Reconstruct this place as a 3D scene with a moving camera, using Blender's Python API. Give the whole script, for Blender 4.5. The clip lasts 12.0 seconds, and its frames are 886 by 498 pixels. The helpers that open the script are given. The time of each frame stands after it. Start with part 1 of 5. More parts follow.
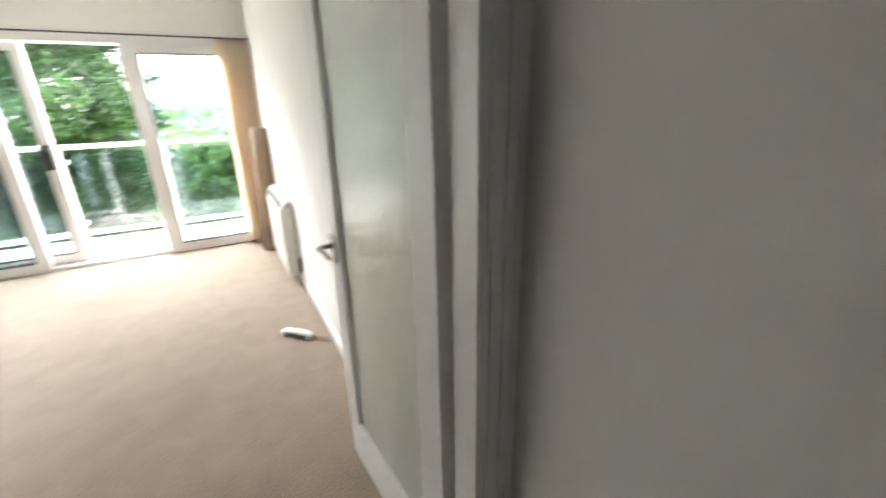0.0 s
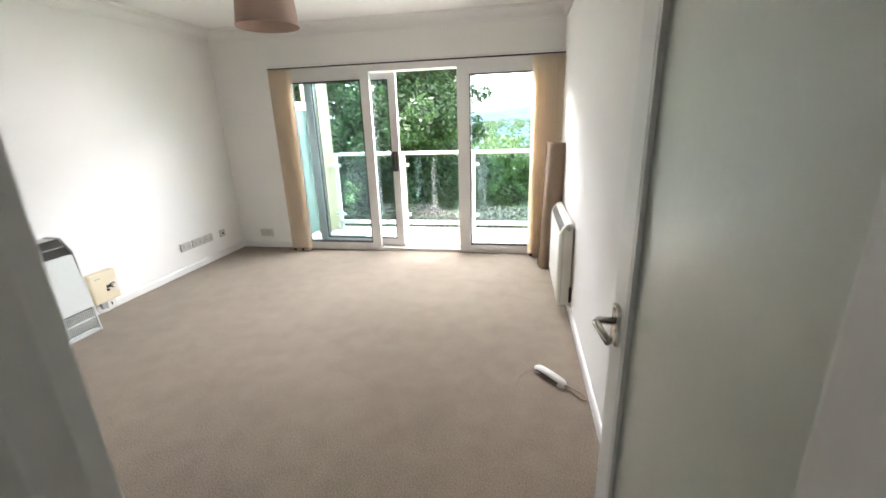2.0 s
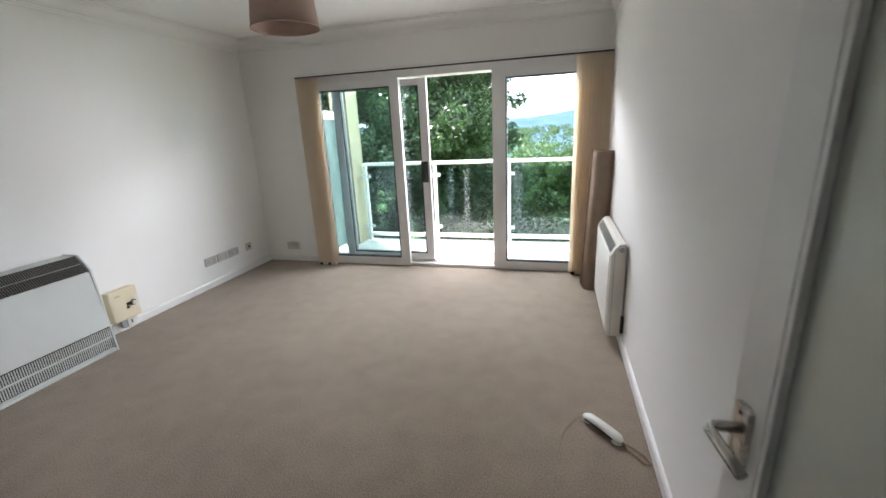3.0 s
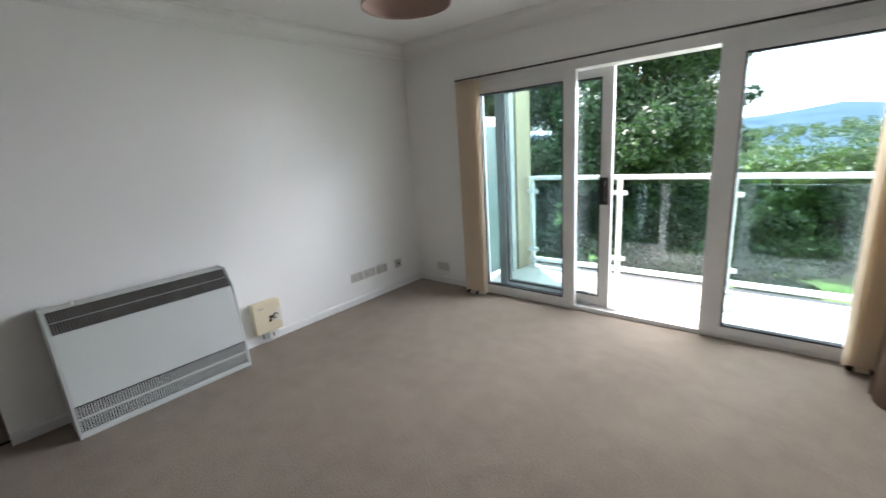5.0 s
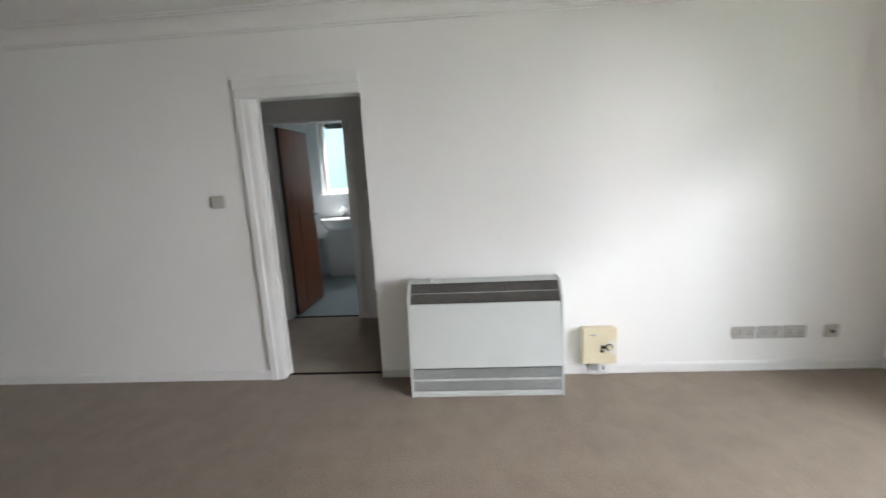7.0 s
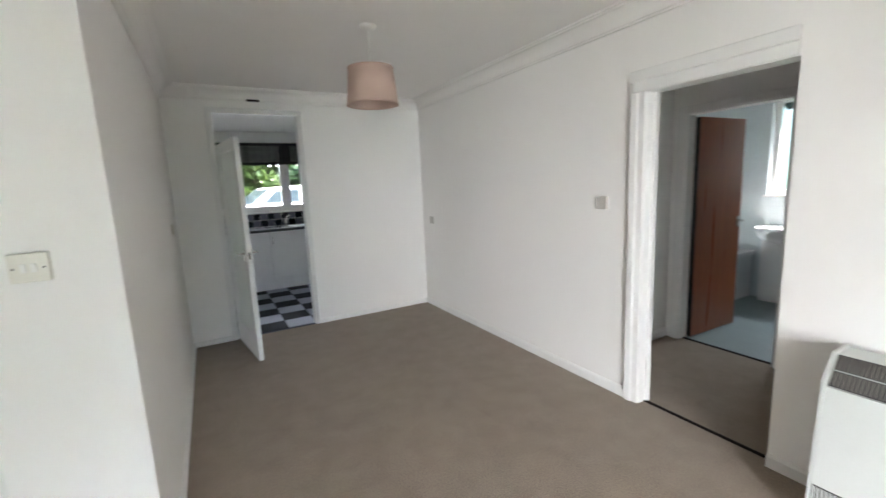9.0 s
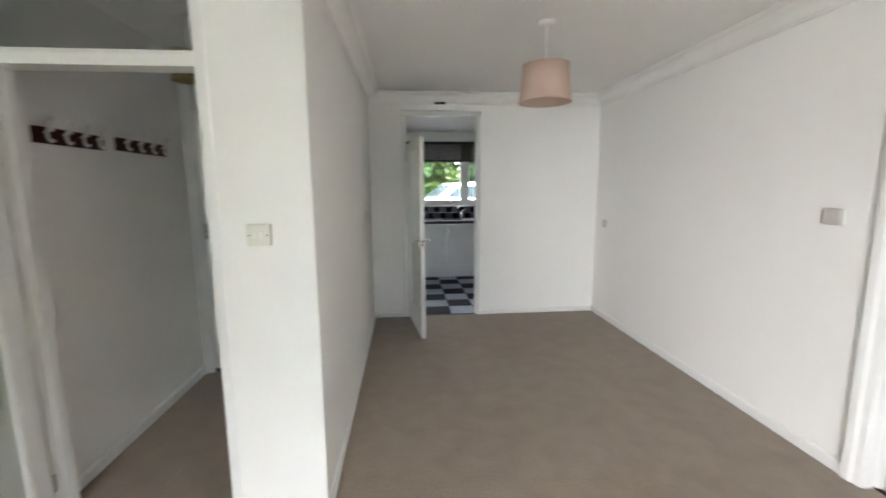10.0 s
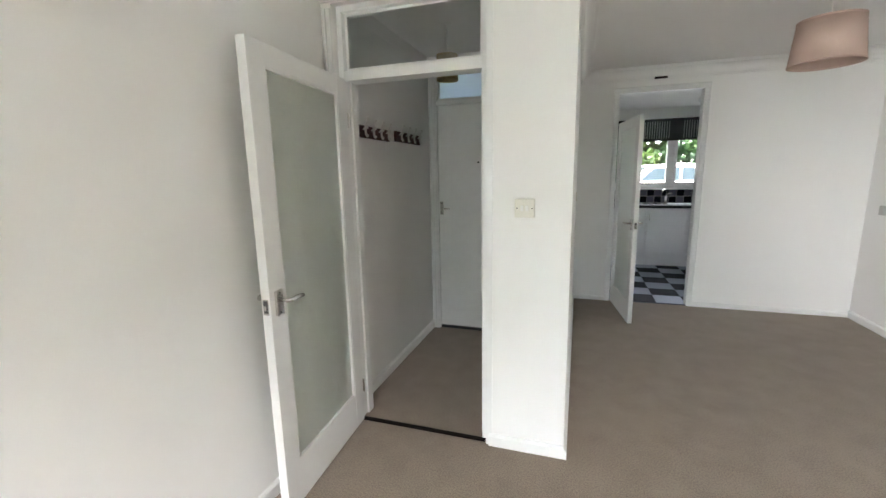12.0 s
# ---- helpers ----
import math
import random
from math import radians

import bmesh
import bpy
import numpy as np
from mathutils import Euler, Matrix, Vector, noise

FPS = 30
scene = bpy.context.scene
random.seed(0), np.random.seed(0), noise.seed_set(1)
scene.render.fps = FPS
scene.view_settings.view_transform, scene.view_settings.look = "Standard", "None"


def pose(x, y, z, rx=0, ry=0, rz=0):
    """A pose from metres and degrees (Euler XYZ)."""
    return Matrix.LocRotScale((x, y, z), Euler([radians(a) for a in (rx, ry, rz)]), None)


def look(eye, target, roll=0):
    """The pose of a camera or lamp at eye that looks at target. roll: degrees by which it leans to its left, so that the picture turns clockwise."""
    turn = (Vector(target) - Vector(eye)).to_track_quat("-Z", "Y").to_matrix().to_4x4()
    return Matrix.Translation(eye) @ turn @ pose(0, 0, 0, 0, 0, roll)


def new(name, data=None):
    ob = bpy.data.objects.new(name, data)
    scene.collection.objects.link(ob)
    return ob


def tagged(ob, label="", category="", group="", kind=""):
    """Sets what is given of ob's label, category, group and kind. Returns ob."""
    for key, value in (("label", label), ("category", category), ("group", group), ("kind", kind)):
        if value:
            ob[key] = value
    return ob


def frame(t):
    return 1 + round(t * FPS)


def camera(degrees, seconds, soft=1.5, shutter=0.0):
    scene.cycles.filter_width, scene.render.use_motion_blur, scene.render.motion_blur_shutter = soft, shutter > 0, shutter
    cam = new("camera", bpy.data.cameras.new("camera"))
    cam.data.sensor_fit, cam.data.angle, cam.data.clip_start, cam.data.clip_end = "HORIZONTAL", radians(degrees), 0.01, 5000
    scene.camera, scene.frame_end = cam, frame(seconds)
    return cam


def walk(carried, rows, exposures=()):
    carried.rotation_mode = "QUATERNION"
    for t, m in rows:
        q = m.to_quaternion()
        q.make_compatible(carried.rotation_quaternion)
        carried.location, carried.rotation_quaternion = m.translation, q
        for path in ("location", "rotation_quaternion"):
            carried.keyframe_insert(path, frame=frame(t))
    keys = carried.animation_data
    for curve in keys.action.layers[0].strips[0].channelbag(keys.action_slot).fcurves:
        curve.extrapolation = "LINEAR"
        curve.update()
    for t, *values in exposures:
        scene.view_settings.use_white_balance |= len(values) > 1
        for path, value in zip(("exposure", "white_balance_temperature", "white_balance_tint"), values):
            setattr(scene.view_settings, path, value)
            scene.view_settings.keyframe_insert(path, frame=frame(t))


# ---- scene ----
cam = camera(94.0, 12.0, shutter=0.4)
EXPOSURES = [(0, 3.75, 6600, 18), (1.5, 3.48, 6600, 18), (2.5, 2.68, 6400, 19), (4.5, 2.12, 6100, 18), (5.5, 2.15, 6100, 18), (6.5, 2.68, 6300, 19), (7.5, 2.92, 6320, 18), (8.5, 3.4, 6350, 18), (10.5, 3.78, 6500, 18), (12, 3.78, 6500, 18)]
PATH = [
    (0, (-0.018, -0.167, 1.471), (0.865, 1.494, 0.792), -1.3),
    (0.5, (0.019, -0.175, 1.454), (0.256, 1.667, 0.71), -0.2),
    (1, (0.012, -0.107, 1.462), (0.015, 1.754, 0.731), -0.5),
    (1.5, (-0.002, 0.03, 1.493), (-0.152, 1.91, 0.827), -0.9),
    (2, (0.038, 0.247, 1.489), (-0.316, 2.123, 0.893), -1.9),
    (2.5, (0.02, 0.415, 1.487), (-0.416, 2.283, 0.921), -2.5),
    (4.5, (-0.163, 1.219, 1.487), (-1.162, 2.874, 0.975), -3.6),
    (5, (-0.196, 1.472, 1.485), (-1.46, 2.947, 1.009), -4.0),
    (5.5, (-0.303, 1.641, 1.48), (-1.841, 2.838, 1.032), -3.4),
    (6, (-0.37, 1.803, 1.49), (-2.136, 2.635, 1.055), -3.0),
    (6.5, (-0.515, 1.952, 1.469), (-2.439, 2.327, 1.07), -2.8),
    (8.5, (-1.025, 2.238, 1.504), (-2.364, 0.788, 1.184), -3.3),
    (9, (-1.113, 2.286, 1.509), (-2.077, 0.561, 1.199), -2.6),
    (9.5, (-1.194, 2.343, 1.488), (-1.788, 0.459, 1.177), -2.0),
    (10, (-1.218, 2.326, 1.502), (-1.395, 0.356, 1.207), -0.4),
    (10.5, (-1.136, 2.443, 1.497), (-0.729, 0.515, 1.155), 0.6),
    (11, (-1.021, 2.541, 1.475), (-0.326, 0.701, 1.111), -0.8),
    (11.5, (-0.877, 2.569, 1.476), (-0.22, 0.713, 1.12), -1.9),
    (12, (-0.86, 2.59, 1.481), (-0.245, 0.721, 1.125), -1.1),
]
walk(cam, [(t, look(eye, target, roll)) for t, eye, target, roll in PATH], EXPOSURES)

# ---- world, sun, added daylight lamps, exposure ----
SUN_EL, SUN_DIR = radians(57), Vector((-0.72, 0.7, 0)).normalized()
world = bpy.data.worlds.new("sky")
scene.world = world
world.use_nodes = True
wn = world.node_tree.nodes
sky = wn.new("ShaderNodeTexSky")
sky.sky_type, sky.sun_disc = "NISHITA", False
sky.sun_elevation, sky.sun_rotation = SUN_EL, math.atan2(SUN_DIR.x, SUN_DIR.y)
sky.dust_density = 0.8
wl = world.node_tree.links
tc, cl, cr, cm = wn.new("ShaderNodeTexCoord"), wn.new("ShaderNodeTexNoise"), wn.new("ShaderNodeValToRGB"), wn.new("ShaderNodeMix")
cl.inputs["Scale"].default_value, cl.inputs["Detail"].default_value = 2.2, 7
cr.color_ramp.elements[0].position, cr.color_ramp.elements[1].position = 0.3, 0.6
cm.data_type = "RGBA"
wl.new(tc.outputs["Generated"], cl.inputs["Vector"])
wl.new(cl.outputs[0], cr.inputs[0])
wl.new(cr.outputs[0], cm.inputs["Factor"])
wl.new(sky.outputs[0], cm.inputs["A"])
cm.inputs["B"].default_value = (8.6, 8.8, 9.1, 1)       # bright broken cloud
wl.new(cm.outputs["Result"], wn["Background"].inputs[0])
wn["Background"].inputs[1].default_value = 0.15
sun = new("sun", bpy.data.lights.new("sun", "SUN"))
sun.data.energy, sun.data.angle, sun.data.color = 4.2, radians(0.5), (1.0, 0.95, 0.87)
to_sun = SUN_DIR * math.cos(SUN_EL) + Vector((0, 0, math.sin(SUN_EL)))
sun.matrix_world = look((0, 0, 30), Vector((0, 0, 30)) - to_sun)


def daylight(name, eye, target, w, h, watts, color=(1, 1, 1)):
    """Adds an area lamp outside a window, out of view, to stand in for sky light."""
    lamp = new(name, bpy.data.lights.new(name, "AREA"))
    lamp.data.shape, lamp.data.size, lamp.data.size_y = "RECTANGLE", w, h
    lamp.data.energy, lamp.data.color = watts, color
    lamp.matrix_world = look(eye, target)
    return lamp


daylight("daylight_patio", (-1.1, 6.06, 2.44), (-1.1, 2.6, 2.2), 2.3, 0.34, 27, (0.97, 0.98, 1.0))
# Unseen fill lamp added in the garden to lift the west and south walls.
daylight("fill_patio_side", (3.1, 11.2, 1.4), (-2.6, -1.0, 1.4), 2.4, 3.0, 78, (1.0, 0.99, 0.98))
daylight("daylight_bathroom", (-7.2, 0.35, 2.45), (-5.6, 0.3, 0.2), 0.8, 0.4, 5, (0.85, 0.95, 1.0))


# ---- materials ----
def nodes_of(name):
    m = bpy.data.materials.new(name)
    m.use_nodes = True
    nt = m.node_tree
    return m, nt, nt.nodes, nt.links, nt.nodes["Principled BSDF"]


def surface(name, a, b, rough=0.6, metal=0.0, big=1.2, fine=60.0, bump=0.15, dist=0.002, mix=0.5, spec=0.5, streak=None, stain=None, vary=0.0):
    """Two colours mixed by coarse and fine noise, a roughness that wanders, and a fine relief."""
    m, nt, n, l, p = nodes_of(name)
    tc = n.new("ShaderNodeTexCoord")
    mp = n.new("ShaderNodeMapping")
    l.new(tc.outputs["Object"], mp.inputs[0])
    if streak:
        mp.inputs["Scale"].default_value = streak
    n1, n2 = n.new("ShaderNodeTexNoise"), n.new("ShaderNodeTexNoise")
    n1.inputs["Scale"].default_value, n1.inputs["Detail"].default_value = big, 5
    n2.inputs["Scale"].default_value, n2.inputs["Detail"].default_value = fine, 3
    for q in (n1, n2):
        l.new(mp.outputs[0], q.inputs["Vector"])
    add = n.new("ShaderNodeMath")
    add.operation = "MULTIPLY_ADD"
    add.inputs[1].default_value = mix
    half = n.new("ShaderNodeMath")
    half.operation = "MULTIPLY"
    half.inputs[1].default_value = 1 - mix
    l.new(n1.outputs[0], half.inputs[0])
    l.new(n2.outputs[0], add.inputs[0])
    l.new(half.outputs[0], add.inputs[2])
    ramp = n.new("ShaderNodeValToRGB")
    ramp.color_ramp.elements[0].position, ramp.color_ramp.elements[1].position = 0.32, 0.68
    ramp.color_ramp.elements[0].color, ramp.color_ramp.elements[1].color = (*a, 1), (*b, 1)
    l.new(add.outputs[0], ramp.inputs[0])
    out = ramp.outputs[0]
    if stain:
        n3 = n.new("ShaderNodeTexNoise")
        n3.inputs["Scale"].default_value, n3.inputs["Detail"].default_value = stain[1], 6
        l.new(tc.outputs["Object"], n3.inputs["Vector"])
        r3 = n.new("ShaderNodeValToRGB")
        r3.color_ramp.elements[0].position, r3.color_ramp.elements[1].position = stain[2], stain[2] + 0.12
        l.new(n3.outputs[0], r3.inputs[0])
        mx = n.new("ShaderNodeMix")
        mx.data_type = "RGBA"
        l.new(r3.outputs[0], mx.inputs["Factor"])
        l.new(out, mx.inputs["A"])
        mx.inputs["B"].default_value = (*stain[0], 1)
        out = mx.outputs["Result"]
    if vary:
        oi = n.new("ShaderNodeObjectInfo")
        hs = n.new("ShaderNodeHueSaturation")
        mr = n.new("ShaderNodeMapRange")
        mr.inputs["To Min"].default_value, mr.inputs["To Max"].default_value = 1 - vary, 1 + vary
        l.new(oi.outputs["Random"], mr.inputs["Value"])
        l.new(mr.outputs[0], hs.inputs["Value"])
        l.new(out, hs.inputs["Color"])
        out = hs.outputs[0]
    l.new(out, p.inputs["Base Color"])
    rr = n.new("ShaderNodeMapRange")
    rr.inputs["To Min"].default_value, rr.inputs["To Max"].default_value = max(0.02, rough - 0.08), min(1, rough + 0.08)
    l.new(n1.outputs[0], rr.inputs["Value"])
    l.new(rr.outputs[0], p.inputs["Roughness"])
    p.inputs["Metallic"].default_value, p.inputs["Specular IOR Level"].default_value = metal, spec
    if bump:
        bp = n.new("ShaderNodeBump")
        bp.inputs["Strength"].default_value, bp.inputs["Distance"].default_value = bump, dist
        l.new(n2.outputs[0], bp.inputs["Height"])
        l.new(bp.outputs[0], p.inputs["Normal"])
    return m


def glass(name, color=(1, 1, 1), rough=0.0, bump=0.0, scale=120.0, streak=(1, 1, 1)):
    m, nt, n, l, p = nodes_of(name)
    p.inputs["Base Color"].default_value = (*color, 1)
    p.inputs["Transmission Weight"].default_value, p.inputs["Roughness"].default_value, p.inputs["IOR"].default_value = 1.0, rough, 1.45
    if bump:
        tc, mp, q, bp = n.new("ShaderNodeTexCoord"), n.new("ShaderNodeMapping"), n.new("ShaderNodeTexNoise"), n.new("ShaderNodeBump")
        mp.inputs["Scale"].default_value = streak
        q.inputs["Scale"].default_value = scale
        l.new(tc.outputs["Object"], mp.inputs[0])
        l.new(mp.outputs[0], q.inputs["Vector"])
        l.new(q.outputs[0], bp.inputs["Height"])
        bp.inputs["Strength"].default_value, bp.inputs["Distance"].default_value = bump, 0.003
        l.new(bp.outputs[0], p.inputs["Normal"])
    return m


def carpet_material(name, a, b):
    """Short-pile carpet: tuft relief, brushed patches and faint worn lanes."""
    m, nt, n, l, p = nodes_of(name)
    tc = n.new("ShaderNodeTexCoord")
    tuft, brush, wear = n.new("ShaderNodeTexVoronoi"), n.new("ShaderNodeTexNoise"), n.new("ShaderNodeTexNoise")
    grain = n.new("ShaderNodeTexNoise")
    tuft.inputs["Scale"].default_value = 190
    grain.inputs["Scale"].default_value, grain.inputs["Detail"].default_value = 150, 4
    brush.inputs["Scale"].default_value, brush.inputs["Detail"].default_value, brush.inputs["Distortion"].default_value = 6.5, 6, 0.25
    wear.inputs["Scale"].default_value, wear.inputs["Detail"].default_value = 1.1, 3
    for q in (tuft, brush, wear, grain):
        l.new(tc.outputs["Object"], q.inputs["Vector"])
    s1, s2, s3 = [n.new("ShaderNodeMath") for _ in range(3)]
    s1.operation = s2.operation = s3.operation = "MULTIPLY_ADD"
    l.new(grain.outputs[0], s1.inputs[0])
    s1.inputs[1].default_value = 1.5
    s1.inputs[2].default_value = -0.535
    l.new(brush.outputs[0], s2.inputs[0])
    s2.inputs[1].default_value = 0.42
    l.new(s1.outputs[0], s2.inputs[2])
    l.new(wear.outputs[0], s3.inputs[0])
    s3.inputs[1].default_value = 0.28
    l.new(s2.outputs[0], s3.inputs[2])
    ramp = n.new("ShaderNodeValToRGB")
    ramp.color_ramp.elements[0].position, ramp.color_ramp.elements[1].position = 0.3, 0.75
    ramp.color_ramp.elements[0].color, ramp.color_ramp.elements[1].color = (*a, 1), (*b, 1)
    l.new(s3.outputs[0], ramp.inputs[0])
    l.new(ramp.outputs[0], p.inputs["Base Color"])
    p.inputs["Roughness"].default_value, p.inputs["Specular IOR Level"].default_value = 0.95, 0.1
    p.inputs["Sheen Weight"].default_value = 0.25
    hh = n.new("ShaderNodeMath")
    hh.operation = "MULTIPLY_ADD"
    hh.inputs[1].default_value = 0.8
    l.new(brush.outputs[0], hh.inputs[0])
    l.new(grain.outputs[0], hh.inputs[2])
    bp, bp2 = n.new("ShaderNodeBump"), n.new("ShaderNodeBump")
    bp.inputs["Strength"].default_value, bp.inputs["Distance"].default_value = 0.16, 0.004
    bp2.inputs["Strength"].default_value, bp2.inputs["Distance"].default_value = 0.10, 0.003
    l.new(hh.outputs[0], bp.inputs["Height"])
    l.new(tuft.outputs["Distance"], bp2.inputs["Height"])
    l.new(bp.outputs[0], bp2.inputs["Normal"])
    l.new(bp2.outputs[0], p.inputs["Normal"])
    return m


def foliage_material(name, a, b, c):
    m, nt, n, l, p = nodes_of(name)
    g, r = n.new("ShaderNodeNewGeometry"), n.new("ShaderNodeValToRGB")
    r.color_ramp.elements[0].color, r.color_ramp.elements[1].color = (*a, 1), (*c, 1)
    r.color_ramp.elements.new(0.6).color = (*b, 1)
    l.new(g.outputs["Random Per Island"], r.inputs[0])
    l.new(r.outputs[0], p.inputs["Base Color"])
    p.inputs["Roughness"].default_value = 0.45
    tr, mx = n.new("ShaderNodeBsdfTranslucent"), n.new("ShaderNodeMixShader")
    l.new(r.outputs[0], tr.inputs[0])
    mx.inputs[0].default_value = 0.45
    l.new(p.outputs[0], mx.inputs[1])
    l.new(tr.outputs[0], mx.inputs[2])
    l.new(mx.outputs[0], n["Material Output"].inputs[0])
    return m


M_WALL = surface("painted_plaster", (0.845, 0.832, 0.80), (0.875, 0.863, 0.835), 0.75, big=0.9, fine=240, bump=0.12, dist=0.001, mix=0.25, spec=0.3)
M_CEIL = surface("ceiling_paint", (0.83, 0.815, 0.785), (0.86, 0.845, 0.815), 0.85, big=1.3, fine=160, bump=0.15, dist=0.001, mix=0.3, spec=0.2)
M_GLOSS = surface("white_gloss_paint", (0.79, 0.785, 0.76), (0.83, 0.825, 0.80), 0.40, big=2.5, fine=25, bump=0.02, dist=0.0006, mix=0.4)
M_UPVC = surface("white_pvc", (0.78, 0.77, 0.75), (0.82, 0.81, 0.79), 0.32, big=2, fine=40, bump=0.03, mix=0.3)
M_CARPET = carpet_material("beige_carpet", (0.188, 0.147, 0.107), (0.318, 0.254, 0.19))
M_ROLL = surface("rolled_carpet_backing", (0.24, 0.17, 0.12), (0.36, 0.27, 0.20), 0.95, big=6, fine=220, bump=0.5, dist=0.003, spec=0.1)
M_BLIND = surface("cream_blind_fabric", (0.80, 0.715, 0.59), (0.86, 0.775, 0.66), 0.85, big=3, fine=300, bump=0.25, dist=0.001, spec=0.2)
def let_through(m, amount):
    """Lets some light pass a thin cloth."""
    nt = m.node_tree
    p, out = nt.nodes["Principled BSDF"], nt.nodes["Material Output"]
    tr, mx = nt.nodes.new("ShaderNodeBsdfTranslucent"), nt.nodes.new("ShaderNodeMixShader")
    nt.links.new(p.inputs["Base Color"].links[0].from_socket, tr.inputs[0])
    mx.inputs[0].default_value = amount
    nt.links.new(p.outputs[0], mx.inputs[1])
    nt.links.new(tr.outputs[0], mx.inputs[2])
    nt.links.new(mx.outputs[0], out.inputs[0])


let_through(M_BLIND, 0.6)
M_SHADE = surface("dusky_pink_shade_fabric", (0.46, 0.335, 0.275), (0.53, 0.395, 0.33), 0.9, big=4, fine=350, bump=0.3, dist=0.001, spec=0.15)
M_WHITEPL = surface("white_plastic", (0.76, 0.75, 0.70), (0.81, 0.80, 0.76), 0.35, big=8, fine=90, bump=0.03)
M_FLEX = surface("tan_flex", (0.26, 0.16, 0.09), (0.34, 0.22, 0.13), 0.5, big=20, fine=200, bump=0.1)
M_CREAMPL = surface("aged_cream_plastic", (0.70, 0.61, 0.42), (0.77, 0.68, 0.49), 0.45, big=7, fine=80, bump=0.05)
M_BEIGEPL = surface("beige_plastic", (0.71, 0.685, 0.60), (0.76, 0.735, 0.655), 0.4, big=7, fine=80, bump=0.05)
M_PLATE = surface("greyed_plastic_plate", (0.47, 0.45, 0.41), (0.54, 0.52, 0.48), 0.4, big=7, fine=80, bump=0.05)
M_HEATER = surface("pale_enamelled_steel", (0.58, 0.61, 0.575), (0.64, 0.665, 0.635), 0.38, big=2, fine=120, bump=0.04, mix=0.3)
M_GRILLE = surface("dark_grille_steel", (0.022, 0.021, 0.019), (0.045, 0.042, 0.038), 0.5, big=9, fine=100, bump=0.1)
M_GRILLE2 = surface("grey_grille_steel", (0.34, 0.36, 0.35), (0.44, 0.46, 0.45), 0.5, big=9, fine=100, bump=0.1)
M_GRILLE3 = surface("taupe_grille_bar", (0.17, 0.158, 0.14), (0.24, 0.225, 0.20), 0.5, big=9, fine=100, bump=0.1)
M_NICKEL = surface("satin_nickel", (0.66, 0.64, 0.60), (0.76, 0.74, 0.70), 0.42, metal=0.6, big=12, fine=150, bump=0.05)
M_DARK = surface("black_plastic", (0.015, 0.013, 0.012), (0.035, 0.03, 0.028), 0.4, big=10, fine=90, bump=0.05)
M_GASKET = surface("black_rubber_gasket", (0.012, 0.012, 0.012), (0.025, 0.025, 0.025), 0.6, big=10, fine=90, bump=0.05)
M_CHROME = surface("worn_chrome", (0.55, 0.53, 0.50), (0.68, 0.66, 0.63), 0.25, metal=1.0, big=12, fine=150, bump=0.05)
M_STRIP = surface("dark_brass_threshold", (0.006, 0.004, 0.003), (0.013, 0.008, 0.006), 0.7, big=12, fine=120, bump=0.2, spec=0.15)
M_WOOD = surface("red_brown_veneer", (0.23, 0.06, 0.02), (0.32, 0.095, 0.034), 0.3, big=2.2, fine=14, bump=0.06, mix=0.6, streak=(9, 9, 0.5))
M_RAILWOOD = surface("mahogany_board", (0.03, 0.004, 0.004), (0.055, 0.009, 0.007), 0.55, big=8, fine=30, bump=0.1, streak=(1, 1, 12), spec=0.15)
M_GLASS = glass("clear_pane", (0.90, 0.96, 0.955))
M_PANE = glass("double_glazed_pane", (0.67, 0.81, 0.82))
M_TINT = glass("tinted_balcony_glass", (0.50, 0.62, 0.64))
M_FROST = glass("green_obscured_glass", (0.92, 0.965, 0.89), 0.42, 0.35, 60, (1, 1, 0.35))
M_FROST.node_tree.nodes["Principled BSDF"].inputs["Transmission Weight"].default_value = 0.72
M_FROSTB = glass("blue_grey_obscured_glass", (0.55, 0.60, 0.72), 0.5, 0.3, 50)
M_FROSTC = glass("grey_teal_obscured_glass", (0.13, 0.175, 0.185), 0.45, 0.3, 50)
for m in (M_FROST, M_FROSTB, M_FROSTC):
    q = m.node_tree.nodes["Principled BSDF"]
    q.inputs["Coat Weight"].default_value, q.inputs["Coat Roughness"].default_value = 0.7, 0.3
M_SCREEN = surface("pale_teal_screen", (0.10, 0.165, 0.155), (0.13, 0.20, 0.19), 0.25, big=1, fine=40, bump=0.03, mix=0.2)
M_RAIL = surface("white_powder_coat", (0.78, 0.78, 0.77), (0.83, 0.83, 0.82), 0.35, big=5, fine=120, bump=0.05)
M_PAVE = surface("pale_balcony_slab", (0.46, 0.445, 0.42), (0.55, 0.53, 0.50), 0.85, big=2, fine=90, bump=0.4, dist=0.003, stain=((0.44, 0.41, 0.37), 3, 0.62))
M_RENDER = surface("cream_render", (0.35, 0.295, 0.185), (0.43, 0.365, 0.245), 0.9, big=2, fine=120, bump=0.4, dist=0.003)
M_POSTGREY = surface("weathered_pale_post", (0.36, 0.365, 0.34), (0.44, 0.445, 0.42), 0.8, big=3, fine=80, bump=0.2)
M_WHITER = surface("white_render", (0.70, 0.70, 0.66), (0.78, 0.78, 0.74), 0.9, big=2, fine=120, bump=0.4, dist=0.003)
M_LANDING = surface("blue_grey_masonry_paint", (0.24, 0.28, 0.38), (0.31, 0.35, 0.45), 0.8, big=2, fine=120, bump=0.3, dist=0.002)
M_LINO = surface("grey_green_vinyl", (0.18, 0.225, 0.225), (0.26, 0.31, 0.31), 0.35, big=3, fine=60, bump=0.05)
M_TILEB = surface("black_vinyl_tile", (0.004, 0.005, 0.009), (0.010, 0.011, 0.018), 0.6, big=4, fine=60, bump=0.06, vary=0.25, spec=0.05)
